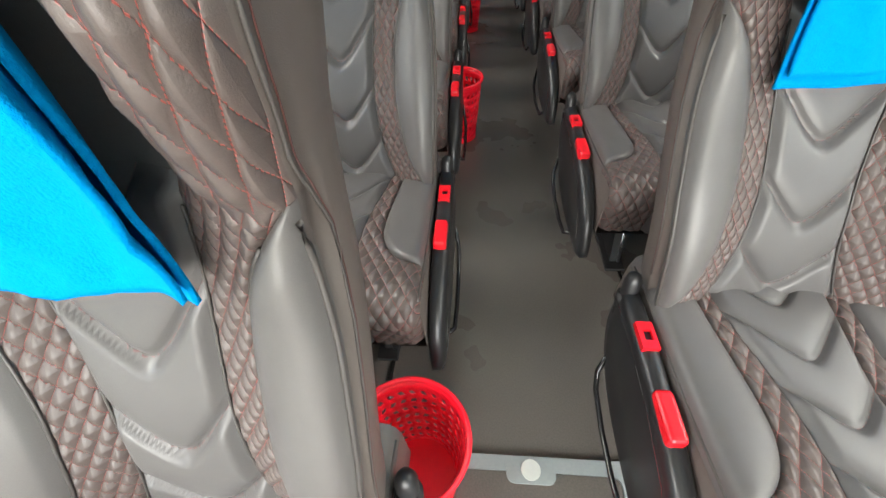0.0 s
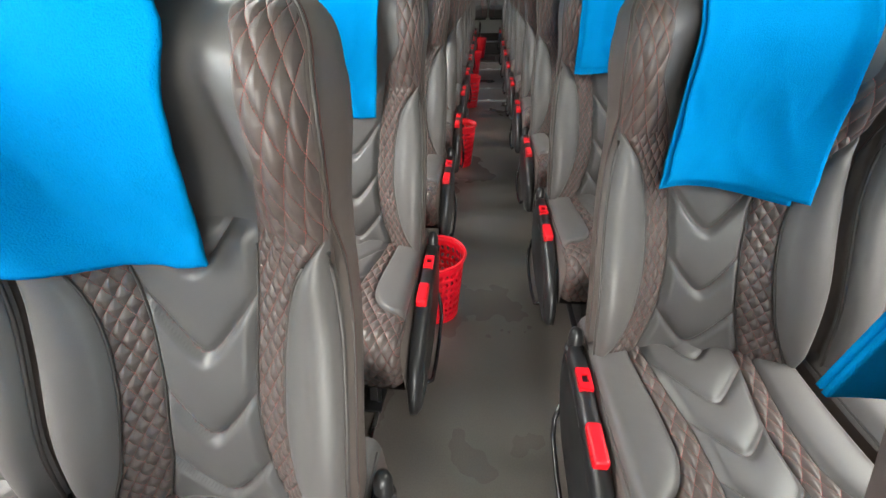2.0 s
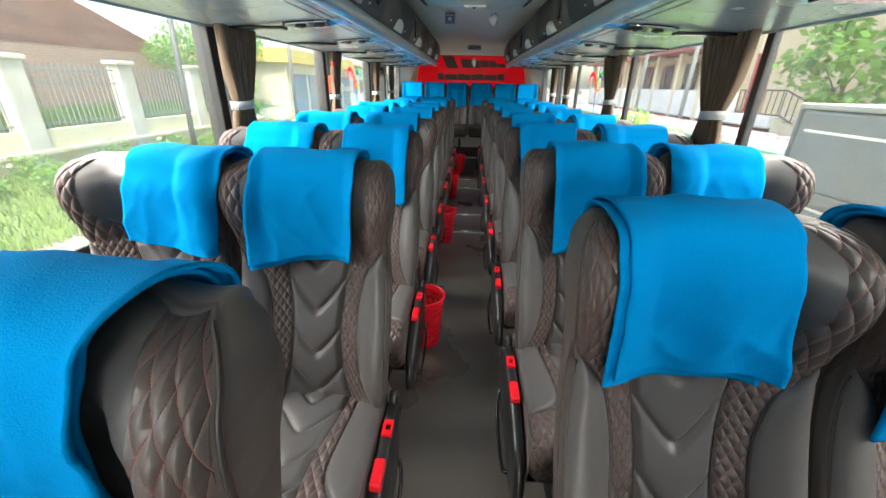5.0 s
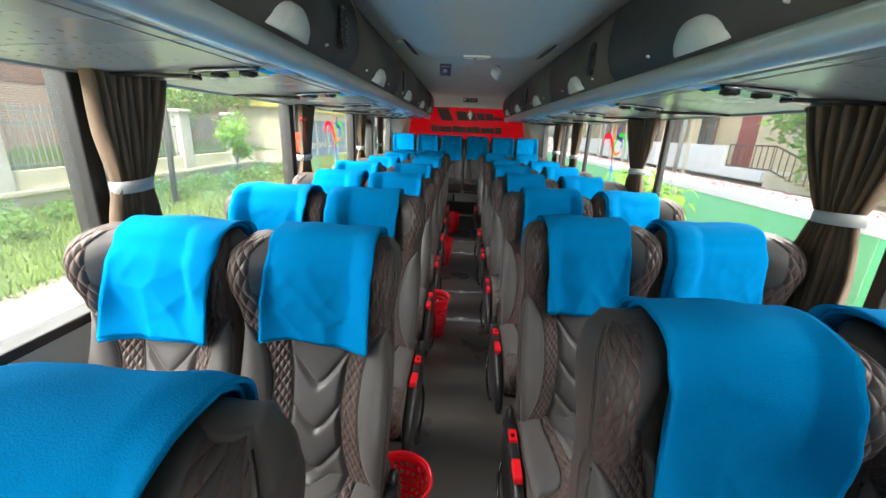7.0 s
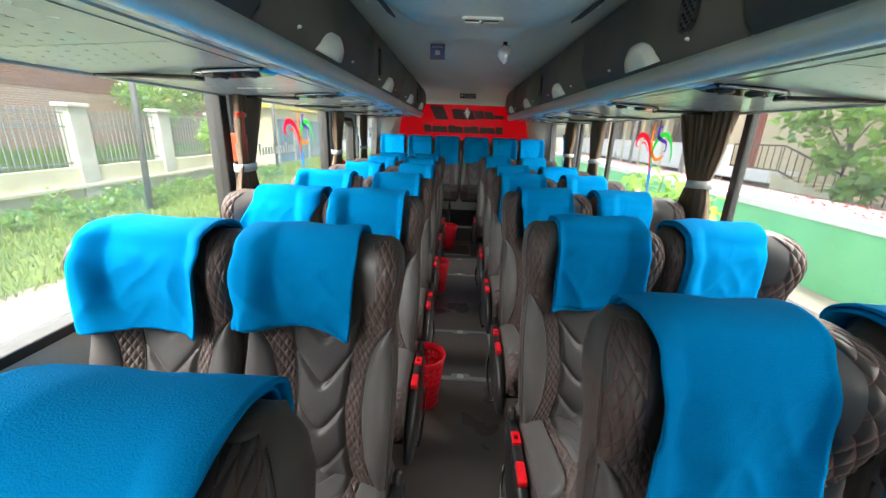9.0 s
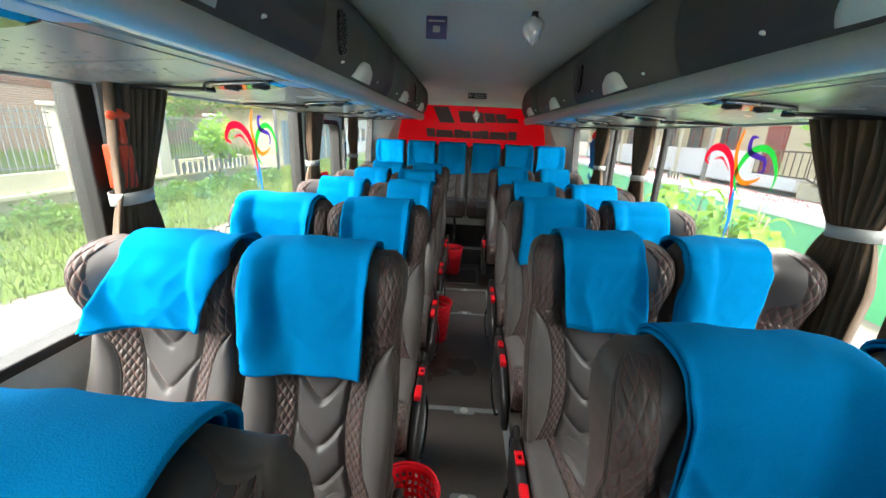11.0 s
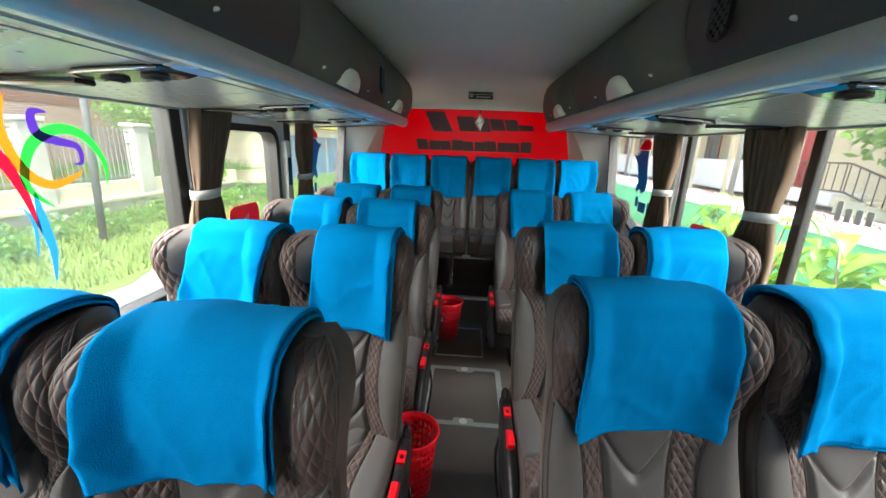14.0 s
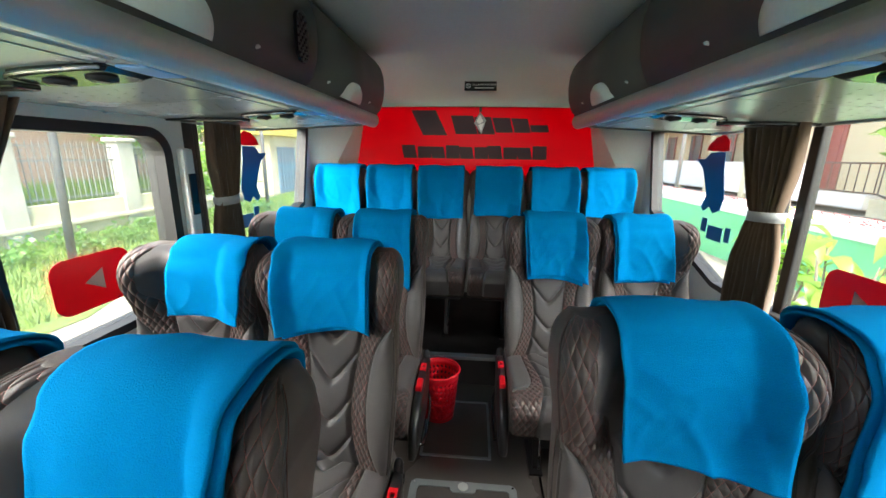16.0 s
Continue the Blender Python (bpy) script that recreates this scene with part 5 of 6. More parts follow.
# ---- curtains ----
def curtain(s, y0, y1, tie, seed):
    rr = random.Random(seed)
    ob = thing("curtain", "brown pleated curtain gathered in a pale band beside the window pillar", "curtain", "window curtains")
    nu, nv = 61, 34
    ph = rr.uniform(0, 6)
    d = HALF - 0.078

    def place(i, j):
        t, q = i / (nu - 1), j / (nv - 1)
        z = 1.52 - (1.52 - 0.74) * q
        zt = 1.175
        if z > zt:
            w = ((z - zt) / (1.52 - zt)) ** 0.8
            a, b = lerp(tie - 0.065, y0, w), lerp(tie + 0.065, y1, w)
        else:
            w = min(1.0, (zt - z) / 0.18) ** 0.7
            a, b = lerp(tie - 0.065, tie - 0.10, w), lerp(tie + 0.065, tie + (0.10 if s < 0 else 0.15), w)
        squeeze = 1 - min(1.0, abs(z - zt) / 0.16)
        deep = 0.020 * (1 - 0.4 * squeeze)
        x = d + deep * math.sin(2 * math.pi * 9 * t + ph + 0.7 * math.sin(6 * q + ph)) + 0.006 * math.sin(2 * math.pi * 23 * t + 5 * q)
        return (MID + s * (x - 0.01 - 0.012 * squeeze), a + (b - a) * t + 0.004 * math.sin(7 * q + 9 * t), z)
    v, f = sheet(nu, nv, place)
    cl = part("cloth", mesh("cloth", v, f, CURTAIN), ob)
    sol = cl.modifiers.new("thickness", "SOLIDIFY")
    sol.thickness = 0.002
    rv, rf = [], []
    nn = 28
    for k in range(nn):
        a = 2 * math.pi * k / nn
        yy, xx = tie + 0.074 * math.cos(a), d - 0.014 + 0.045 * math.sin(a)
        for dz in (-0.019, 0.019):
            rv.append((MID + s * xx, yy, 1.175 + dz + 0.10 * (yy - tie) * (1 if s < 0 else -1) * 0.6))
    for k in range(nn):
        m2 = (k + 1) % nn
        rf.append((2 * k, 2 * m2, 2 * m2 + 1, 2 * k + 1))
    bd = part("band", mesh("band", rv, rf, BAND), ob, "grey-white band round the curtain")
    sol = bd.modifiers.new("thickness", "SOLIDIFY")
    sol.thickness = 0.003


for k, (y0, y1, tie) in enumerate([(2.70, 3.00, 2.77), (4.12, 4.45, 4.215), (5.63, 5.89, 5.66), (7.175, 7.425, 7.19), (8.12, 8.36, 8.20)]):
    curtain(-1, y0, y1, tie, 40 + k)
for k, (y0, y1, tie) in enumerate([(2.62, 3.04, 2.78), (4.07, 4.49, 4.23), (5.54, 5.96, 5.69), (7.13, 7.44, 7.225), (7.94, 8.28, 8.05)]):
    curtain(1, y0, y1, tie, 60 + k)

# ---- emergency hammer on the left pillar ----
ham = thing("emergency_hammer", "orange-red emergency hammer in its holder on the pillar", "hammer")
hx = MID - HALF + 0.088
part("holder", box("holder", hx - 0.036, hx + 0.022, 5.625, 5.675, 1.20, 1.335, ORANGE, 0.006), ham)
part("handle", box("handle", hx + 0.004, hx + 0.024, 5.638, 5.662, 1.336, 1.44, ORANGE, 0.006), ham)
part("hammer_head", mesh("hammer_head", *tube([(hx + 0.014, 5.61, 1.42), (hx + 0.014, 5.62, 1.42), (hx + 0.014, 5.68, 1.42), (hx + 0.014, 5.69, 1.42)], [0.003, 0.013, 0.013, 0.003], 10), ORANGE), ham)


# ---- printed films on the windows ----
def ribbon(points, widths, x, n=26):
    """A curling tapered stroke on a window plane."""
    pts = [Vector((0, y, z)) for y, z in points]
    out = []
    for k in range(n + 1):
        u = k / n * (len(pts) - 1)
        i = min(int(u), len(pts) - 2)
        t = u - i
        p0, p1, p2, p3 = (pts[min(max(i + d, 0), len(pts) - 1)] for d in (-1, 0, 1, 2))
        p = 0.5 * (2 * p1 + (p2 - p0) * t + (2 * p0 - 5 * p1 + 4 * p2 - p3) * t * t + (3 * p1 - p0 - 3 * p2 + p3) * t ** 3)
        out.append((p, float(np.interp(u, range(len(widths)), widths))))
    verts, faces = [], []
    for k, (p, w) in enumerate(out):
        d = (out[min(k + 1, n)][0] - out[max(k - 1, 0)][0]).normalized()
        nrm = Vector((0, -d.z, d.y))
        for q in (-1, 1):
            verts.append((x, p.y + q * w * nrm.y / 2, p.z + q * w * nrm.z / 2))
    for k in range(n):
        faces.append((2 * k, 2 * k + 1, 2 * k + 3, 2 * k + 2))
    return verts, faces


def flourish(s, yc, flip):
    """A bunch of five curling strokes; yc: the stem's place along the window."""
    ob = thing("window_flourish_sticker", "translucent sticker of curling red, orange, green, purple and blue strokes", "sticker", "window stickers")
    x = MID + s * (HALF - 0.006)

    def yy(d):
        return yc + flip * d
    strokes = {
        "red": ([(0.01, 1.13), (-0.01, 1.24), (-0.05, 1.34), (-0.13, 1.40), (-0.22, 1.40), (-0.26, 1.345), (-0.22, 1.32)], [0.004, 0.022, 0.034, 0.036, 0.034, 0.022, 0.004]),
        "orange": ([(-0.01, 1.49), (-0.03, 1.40), (0.0, 1.30), (0.06, 1.255), (0.13, 1.27), (0.16, 1.29)], [0.01, 0.022, 0.028, 0.024, 0.014, 0.003]),
        "green": ([(0.06, 1.19), (0.0, 1.26), (0.03, 1.36), (0.11, 1.41), (0.19, 1.39), (0.24, 1.31), (0.235, 1.24)], [0.003, 0.02, 0.03, 0.03, 0.026, 0.016, 0.003]),
        "purple": ([(0.09, 1.455), (0.05, 1.45), (0.055, 1.395), (0.11, 1.375), (0.16, 1.36), (0.165, 1.315), (0.14, 1.31)], [0.004, 0.022, 0.028, 0.024, 0.018, 0.012, 0.003]),
        "blue": ([(0.015, 1.24), (0.02, 1.15), (0.03, 1.07), (0.02, 0.98)], [0.004, 0.030, 0.022, 0.004]),
    }
    for key, (pts, ws) in strokes.items():
        part("stroke", mesh("stroke", *ribbon([(yy(a), b) for a, b in pts], ws, x - s * 0.0006 * len(key)), STICK[key], smooth=False), ob, key + " curling stroke")
    part("stroke", mesh("stroke", *ribbon([(yy(-0.02), 1.20), (yy(0.0), 1.15), (yy(-0.01), 1.06)], [0.003, 0.012, 0.002], x), STICK["blue"], smooth=False), ob)
    part("stroke", mesh("stroke", *ribbon([(yy(-0.06), 1.30), (yy(-0.13), 1.355), (yy(-0.19), 1.345)], [0.004, 0.013, 0.003], x), STICK["red"], smooth=False), ob)
    # plain pale bars in place of the lettering, in two lines
    bars_ = [cube_piece(x - 0.0006, x + 0.0006, min(yy(a), yy(a + w)), max(yy(a), yy(a + w)), z, z + h) for a, w, z, h in
             [(-0.62 + 0.036 * k, 0.022, 1.205, 0.045 + 0.02 * (k % 5 == 0)) for k in range(15)]]
    for b in bars_ if s < 0 else bars_[:4]:
        part("print_bar", mesh("print_bar", *b, STICK["grey"], smooth=False), ob, "faint plain bar of print")
    return ob


flourish(-1, 6.60, 1)
flourish(1, 6.40, -1)


def play_badge(s, yc, zc):
    ob = thing("play_badge_sticker", "red rounded window sticker with a white triangle", "sticker", "window stickers")
    x = MID + s * (HALF - 0.012)
    part("badge", from_bm("badge", slab(rounded(yc - 0.135, yc + 0.135, zc - 0.088, zc + 0.088, 0.045), x - 0.0006, x + 0.0006, "x"), STICK["red"]), ob)
    xx = x - s * 0.0014
    part("triangle", from_bm("triangle", slab([(yc + 0.028, zc + 0.036), (yc + 0.028, zc - 0.036), (yc - 0.036, zc)], xx - 0.0004, xx + 0.0004, "x"), STICK["white"]), ob, "white triangle")


play_badge(-1, 7.595, 0.975)
play_badge(1, 7.70, 0.955)


def patch_sticker(s):
    """A plain upright two-coloured sticker on the rear quarter window."""
    ob = thing("figure_patch_sticker", "plain blue upright window sticker with a red top", "sticker", "window stickers")
    x = MID + s * (HALF - 0.010)
    blue = [(8.50, 1.42), (8.49, 1.34), (8.47, 1.27), (8.45, 1.20), (8.47, 1.14), (8.52, 1.12), (8.56, 1.15), (8.60, 1.12), (8.63, 1.14), (8.60, 1.20), (8.63, 1.27), (8.67, 1.34), (8.74, 1.385), (8.66, 1.385), (8.62, 1.42)]
    red = [(8.475, 1.425), (8.485, 1.475), (8.53, 1.50), (8.59, 1.492), (8.645, 1.46), (8.66, 1.43), (8.60, 1.425)]
    part("lower_patch", from_bm("lower_patch", slab(blue, x - 0.0005, x + 0.0005, "x"), STICK["navy"]), ob)
    part("top_patch", from_bm("top_patch", slab(red, x - 0.0005, x + 0.0005, "x"), STICK["red"]), ob, "red top patch")
    part("print_bars", mesh("print_bars", *joined([cube_piece(x - 0.0005, x + 0.0005, 8.36, 8.40, 1.0, 1.07), cube_piece(x - 0.0005, x + 0.0005, 8.42, 8.54, 0.99, 1.06), cube_piece(x - 0.0005, x + 0.0005, 8.55, 8.60, 1.02, 1.09)]), STICK["navy"], smooth=False), ob, "dark plain bars of print")


patch_sticker(-1)
patch_sticker(1)
for s in (-1, 1):
    for y in (5.90, 6.03, 6.16, 6.29) if s < 0 else (6.40, 6.53, 6.66):
        ob = thing("pictogram_sticker", "pale outlined square pictogram sticker low on the window", "sticker", "pictogram stickers")
        x = MID + s * (HALF - 0.006)
        part("outline", from_bm("outline", frame_between(rounded(y - 0.045, y + 0.045, 0.835, 0.925, 0.012), rounded(y - 0.038, y + 0.038, 0.842, 0.918, 0.009), x - 0.0005, x + 0.0005, "x"), STICK["grey"]), ob)
        part("mark", mesh("mark", *joined([cube_piece(x - 0.0005, x + 0.0005, y - 0.022, y + 0.022, 0.877, 0.883), cube_piece(x - 0.0005, x + 0.0005, y - 0.003, y + 0.003, 0.858, 0.902)]), STICK["grey"], smooth=False), ob)


# ---- outside ----
GROUND = -0.95
EARTH = material("pale dusty ground", (0.31, 0.275, 0.215), 0.95, grain=0.4, grain_size=6, stain=0.5, stain_size=0.5, dark=(0.22, 0.19, 0.145))
GRASSY = material("rough grass ground", (0.17, 0.23, 0.05), 0.95, grain=0.6, grain_size=9, stain=0.5, stain_size=0.8, dark=(0.07, 0.12, 0.025))
BLADE = material("grass blades", (0.20, 0.30, 0.055), 0.8, grain=0.4, grain_size=3, stain=0.6, stain_size=0.7, dark=(0.08, 0.15, 0.03))
LEAF = film("green leaves", (0.13, 0.26, 0.05), (0.30, 0.50, 0.10), 0.45)
BRIGHTLEAF = film("young green leaves", (0.20, 0.40, 0.05), (0.35, 0.60, 0.06), 0.5)
BARK = material("grey bark", (0.22, 0.18, 0.14), 0.9, grain=0.5, grain_size=20, stain=0.4, stain_size=3)
RENDERED = material("weathered cream render", (0.66, 0.60, 0.43), 0.9, grain=0.2, grain_size=30, stain=0.6, stain_size=0.9, dark=(0.40, 0.36, 0.22))
POSTWHITE = material("weathered white post paint", (0.58, 0.55, 0.48), 0.85, grain=0.3, grain_size=30, stain=0.7, stain_size=1.5, dark=(0.36, 0.33, 0.26))
BRICKS = bpy.data.materials.new("weathered brick")
BRICKS.use_nodes = True
bt = BRICKS.node_tree
bk = bt.nodes.new("ShaderNodeTexBrick")
bk.inputs["Color1"].default_value, bk.inputs["Color2"].default_value, bk.inputs["Mortar"].default_value = (0.36, 0.19, 0.12, 1), (0.30, 0.17, 0.11, 1), (0.42, 0.38, 0.32, 1)
bk.inputs["Scale"].default_value, bk.inputs["Brick Width"].default_value, bk.inputs["Row Height"].default_value = 1.0, 0.22, 0.075
bk.inputs["Mortar Size"].default_value = 0.010
bc = bt.nodes.new("ShaderNodeTexCoord")
bm_ = bt.nodes.new("ShaderNodeMapping")
bm_.inputs["Rotation"].default_value = (radians(90), 0, radians(90))
sw = bt.nodes.new("ShaderNodeSeparateXYZ")
cw = bt.nodes.new("ShaderNodeCombineXYZ")
bt.links.new(bc.outputs["Object"], sw.inputs[0])
bt.links.new(sw.outputs["Y"], cw.inputs["X"])
bt.links.new(sw.outputs["Z"], cw.inputs["Y"])
bt.links.new(cw.outputs[0], bk.inputs["Vector"])
bt.links.new(bk.outputs["Color"], bt.nodes["Principled BSDF"].inputs["Base Color"])
bt.nodes["Principled BSDF"].inputs["Roughness"].default_value = 0.9
IRON = material("pale grey railing", (0.22, 0.24, 0.23), 0.6, grain=0.2, grain_size=40)
RUSTY = material("dark brown stair rail", (0.10, 0.06, 0.04), 0.6, grain=0.3, grain_size=40)
POLE = material("dark grey pole", (0.13, 0.13, 0.13), 0.6, grain=0.3, grain_size=20, stain=0.4, stain_size=2)
GREENWALL = material("light green painted wall", (0.11, 0.50, 0.20), 0.7, grain=0.1, grain_size=20, stain=0.35, stain_size=1.2, dark=(0.22, 0.66, 0.36))
WHITEWALL = material("white painted band", (0.70, 0.70, 0.68), 0.8, grain=0.2, grain_size=20, stain=0.2, stain_size=2)
CREAM = material("cream plaster wall", (0.56, 0.48, 0.32), 0.9, grain=0.1, grain_size=20, stain=0.25, stain_size=0.5)
TILES = material("terracotta roof tiles", (0.36, 0.19, 0.12), 0.85, grain=0.4, grain_size=8, stain=0.5, stain_size=0.8, dark=(0.20, 0.13, 0.10))
MAROON = material("dark red door paint", (0.26, 0.05, 0.04), 0.6, grain=0.2, grain_size=20)
SHADE = material("dark window glass", (0.07, 0.08, 0.09), 0.2, grain=0.1, grain_size=5)
BLUEGATE = material("blue-grey shutter", (0.14, 0.25, 0.33), 0.6, grain=0.2, grain_size=20, stain=0.4, stain_size=1)
YELLOW = material("faded yellow fascia", (0.62, 0.50, 0.12), 0.8, grain=0.2, grain_size=20, stain=0.3, stain_size=1)
SPECKLE = material("red and white flower bed edge", (0.60, 0.55, 0.50), 0.9, grain=0.8, grain_size=5, stain=0.6, stain_size=1.6, dark=(0.55, 0.06, 0.08))

setting("ground", mesh("ground", [(-400, -300, GROUND), (400, -300, GROUND), (400, 500, GROUND), (-400, 500, GROUND)], [(0, 1, 2, 3)], EARTH), "pale dusty ground round the bus", "ground")
setting("verge", mesh("verge", *sheet(12, 60, lambda i, j: (-10.35 + 4.5 * i / 11 + (0.35 * math.sin(j * 0.9) + 0.2 * math.sin(j * 2.3) if i == 11 else 0), -20 + 80 * j / 59, GROUND + 0.012 + 0.10 * (1 - i / 11) * (0.6 + 0.4 * math.sin(j * 1.3 + i)))), GRASSY), "rough grass verge in front of a wall", "ground")

grnd = random.Random(5)
gv, gf = [], []
for _ in range(30000):
    x = -10.3 + 4.6 * grnd.random() ** 1.25
    y = grnd.uniform(3, 34)
    h = grnd.uniform(0.06, 0.22) * (1.15 if x < -8.2 else 1.0)
    a = grnd.uniform(0, math.pi)
    w = grnd.uniform(0.008, 0.022)
    o = len(gv)
    z = GROUND + 0.02 + 0.05 * max(0.0, (-6 - x) / 4.4)
    gv += [(x - w * math.cos(a), y - w * math.sin(a), z), (x + w * math.cos(a), y + w * math.sin(a), z), (x + grnd.uniform(-0.08, 0.08), y + grnd.uniform(-0.08, 0.08), z + h)]
    gf.append((o, o + 1, o + 2))
tagged(new("grass_blades", mesh("grass_blades", gv, gf, BLADE, smooth=False)), "rough uneven grass on the verge", "grass", kind="stuff")


def leaves(points, size, n, seed, mat, name, spread=1.0):
    """Many small leaf blades scattered in clumps round the points (x, y, z, radius)."""
    rr = random.Random(seed)
    v, f = [], []
    for _ in range(n):
        cx, cy, cz, r = points[rr.randrange(len(points))]
        d = Vector((rr.gauss(0, 1), rr.gauss(0, 1), rr.gauss(0, 0.8))).normalized() * r * rr.random() ** 0.45
        p = Vector((cx, cy, cz)) + d
        a = Vector((rr.uniform(-1, 1), rr.uniform(-1, 1), rr.uniform(-0.7, 0.5))).normalized()
        b = a.cross(Vector((rr.uniform(-1, 1), rr.uniform(-1, 1), rr.uniform(-1, 1)))).normalized()
        ln, wd = size * rr.uniform(0.6, 1.3), size * rr.uniform(0.25, 0.42)
        o = len(v)
        v += [p, p + a * ln * 0.5 + b * wd, p + a * ln, p + a * ln * 0.5 - b * wd]
        f.append((o, o + 1, o + 2, o + 3))
    return mesh(name, v, f, mat, smooth=False)


def tree(x, y, z, h, clumps, size, n, seed, mat, label, lean=0.0):
    ob = thing("tree", label, "tree")
    rr = random.Random(seed)
    pieces = [tube([(x, y, z), (x + 0.05 + lean * 0.4, y + 0.04, z + h * 0.35), (x - 0.03 + lean, y, z + h * 0.7)], [0.06 * h / 3 + 0.02, 0.045 * h / 3 + 0.012, 0.02], 8)]
    for cx, cy, cz, r in clumps:
        pieces.append(tube([(x + lean * 0.4, y, z + h * rr.uniform(0.35, 0.6)), ((x + cx) / 2, (y + cy) / 2, (z + h * 0.5 + cz) / 2 + 0.1), (cx, cy, cz)], [0.03, 0.02, 0.008], 6))
    part("trunk", mesh("trunk", *joined(pieces), BARK), ob)
    part("crown", leaves(clumps, size, n, seed + 1, mat, "crown"), ob)
    return ob


# left: boundary wall with white posts and railings
WX = -10.4
bw = thing("boundary_wall", "weathered cream boundary wall with white posts and pale railings", "wall")
part("plinth", box("plinth", WX - 0.2, WX, -10, 22.4, GROUND - 0.1, 0.06, RENDERED, 0.01), bw)
part("ledge", box("ledge", WX - 0.02, WX + 0.12, -10, 22.4, -0.50, -0.40, RENDERED, 0.01), bw)
py = [14.35 + 3.15 * k for k in range(-6, 3)]
for y in py:
    post = part("post", box("post", WX - 0.28, WX + 0.08, y - 0.27, y + 0.27, GROUND, 1.62, POSTWHITE, 0.02), bw, "white square post")
    part("cap", box("cap", WX - 0.34, WX + 0.14, y - 0.34, y + 0.34, 1.6205, 1.74, POSTWHITE, 0.03), post)
for k in range(len(py) - 1):
    y0, y1 = py[k] + 0.28, py[k + 1] - 0.28
    rails = [cube_piece(WX - 0.12, WX - 0.08, y0, y1, z, z + 0.04) for z in (0.16, 1.10, 1.45)]
    nb = 17
    for q in range(nb):
        yy = y0 + (y1 - y0) * (q + 0.5) / nb
        rails.append(cube_piece(WX - 0.11, WX - 0.09, yy - 0.007, yy + 0.007, 0.07, 1.58))
        if q % 2:
            rails.append(cube_piece(WX - 0.115, WX - 0.085, yy - 0.06, yy + 0.06, 1.20, 1.23))
            rails.append(cube_piece(WX - 0.115, WX - 0.085, yy - 0.06, yy + 0.06, 1.33, 1.36))
    part("railing", mesh("railing", *joined(rails), IRON, smooth=False), bw, "pale iron railing with a key pattern")
setting("back_garden", mesh("back_garden", [(-60, -10, -0.05), (WX - 0.2, -10, -0.05), (WX - 0.2, 26, -0.05), (-60, 26, -0.05)], [(0, 1, 2, 3)], GRASSY), "grass behind the boundary wall", "ground")
hv, hf = [], []
for _ in range(5000):
    x, y = grnd.uniform(-14, WX - 0.25), grnd.uniform(0, 24)
    o = len(hv)
    h = grnd.uniform(0.15, 0.62)
    hv += [(x, y - 0.05, -0.05), (x, y + 0.05, -0.05), (x + grnd.uniform(-0.1, 0.1), y + grnd.uniform(-0.15, 0.15), -0.05 + h)]
    hf.append((o, o + 1, o + 2))
tagged(new("tall_grass", mesh("tall_grass", hv, hf, BLADE, smooth=False)), "tall bright grass behind the railings", "grass", kind="stuff")
setting("garden_brick_wall", box("garden_brick_wall", -14.5, -14.25, 13.5, 27, -0.1, 2.25, BRICKS, 0), "old weathered brick garden wall", "wall")
house = thing("house", "old house with a weathered terracotta tiled roof behind the wall", "house")
part("wall", box("wall", -23, -16.5, 8, 23, -0.1, 2.45, RENDERED, 0), house)
rv = [(-15.6, 7.0, 2.35), (-15.6, 24.0, 2.35), (-19.75, 22.0, 5.2), (-19.75, 9.0, 5.2), (-24, 7.0, 2.35), (-24, 24.0, 2.35)]
part("roof", mesh("roof", rv, [(0, 1, 2, 3), (4, 3, 2, 5), (0, 3, 4), (1, 5, 2)], TILES, smooth=False), house, "weathered terracotta tile roof")
tl = []
for i in range(34):
    t = i / 34
    y0, y1 = lerp(7.0, 9.0, t) + 0.1, lerp(24.0, 22.0, t) - 0.1
    x, z = lerp(-15.6, -19.75, t), lerp(2.35, 5.2, t)
    tl.append(cube_piece(x - 0.02, x + 0.05, y0, y1, z + 0.012, z + 0.055))
part("tile_courses", mesh("tile_courses", *joined(tl), TILES, smooth=False), house)
tree(-13.3, 21.0, -0.05, 3.6, [(-13.1, 19.9, 2.3, 0.8), (-13.3, 21.2, 2.9, 0.9), (-13.2, 22.6, 2.4, 0.9), (-13.4, 23.9, 2.9, 0.8), (-12.9, 21.0, 1.6, 0.6)], 0.17, 2600, 11, LEAF, "leafy tree behind the boundary wall")
tree(-9.2, 18.6, GROUND, 2.6, [(-9.1, 18.2, 1.05, 0.55), (-9.3, 19.0, 1.15, 0.6), (-9.2, 18.6, 0.6, 0.5), (-9.0, 18.9, 0.2, 0.25)], 0.20, 800, 17, BRIGHTLEAF, "small leafy tree on the verge")
tree(-13.0, 24.5, -0.05, 4.5, [(-13, 23.5, 3.0, 1.2), (-13, 25.5, 3.4, 1.3), (-13.4, 27.5, 3.2, 1.2)], 0.24, 2000, 19, LEAF, "leafy tree behind the boundary wall")
bush = thing("bush", "low leafy weeds along the foot of the wall", "bush")
part("leaves", leaves([(-8.9 + 0.8 * math.sin(k * 2.1), 6.5 + 0.75 * k, GROUND + 0.22, 0.38 + 0.12 * math.sin(k * 1.7)) for k in range(22)], 0.13, 6500, 23, LEAF, "weeds"), bush)
pole = thing("utility_pole", "slim dark pole standing on the verge", "pole")
part("shaft", mesh("shaft", *tube([(-8.0, 13.36, GROUND), (-8.0, 13.5, 1.8), (-8.0, 13.62, 4.6)], [0.075, 0.07, 0.06], 10), POLE), pole)
pole2 = thing("utility_pole", "thin grey pole beside the verge", "pole")
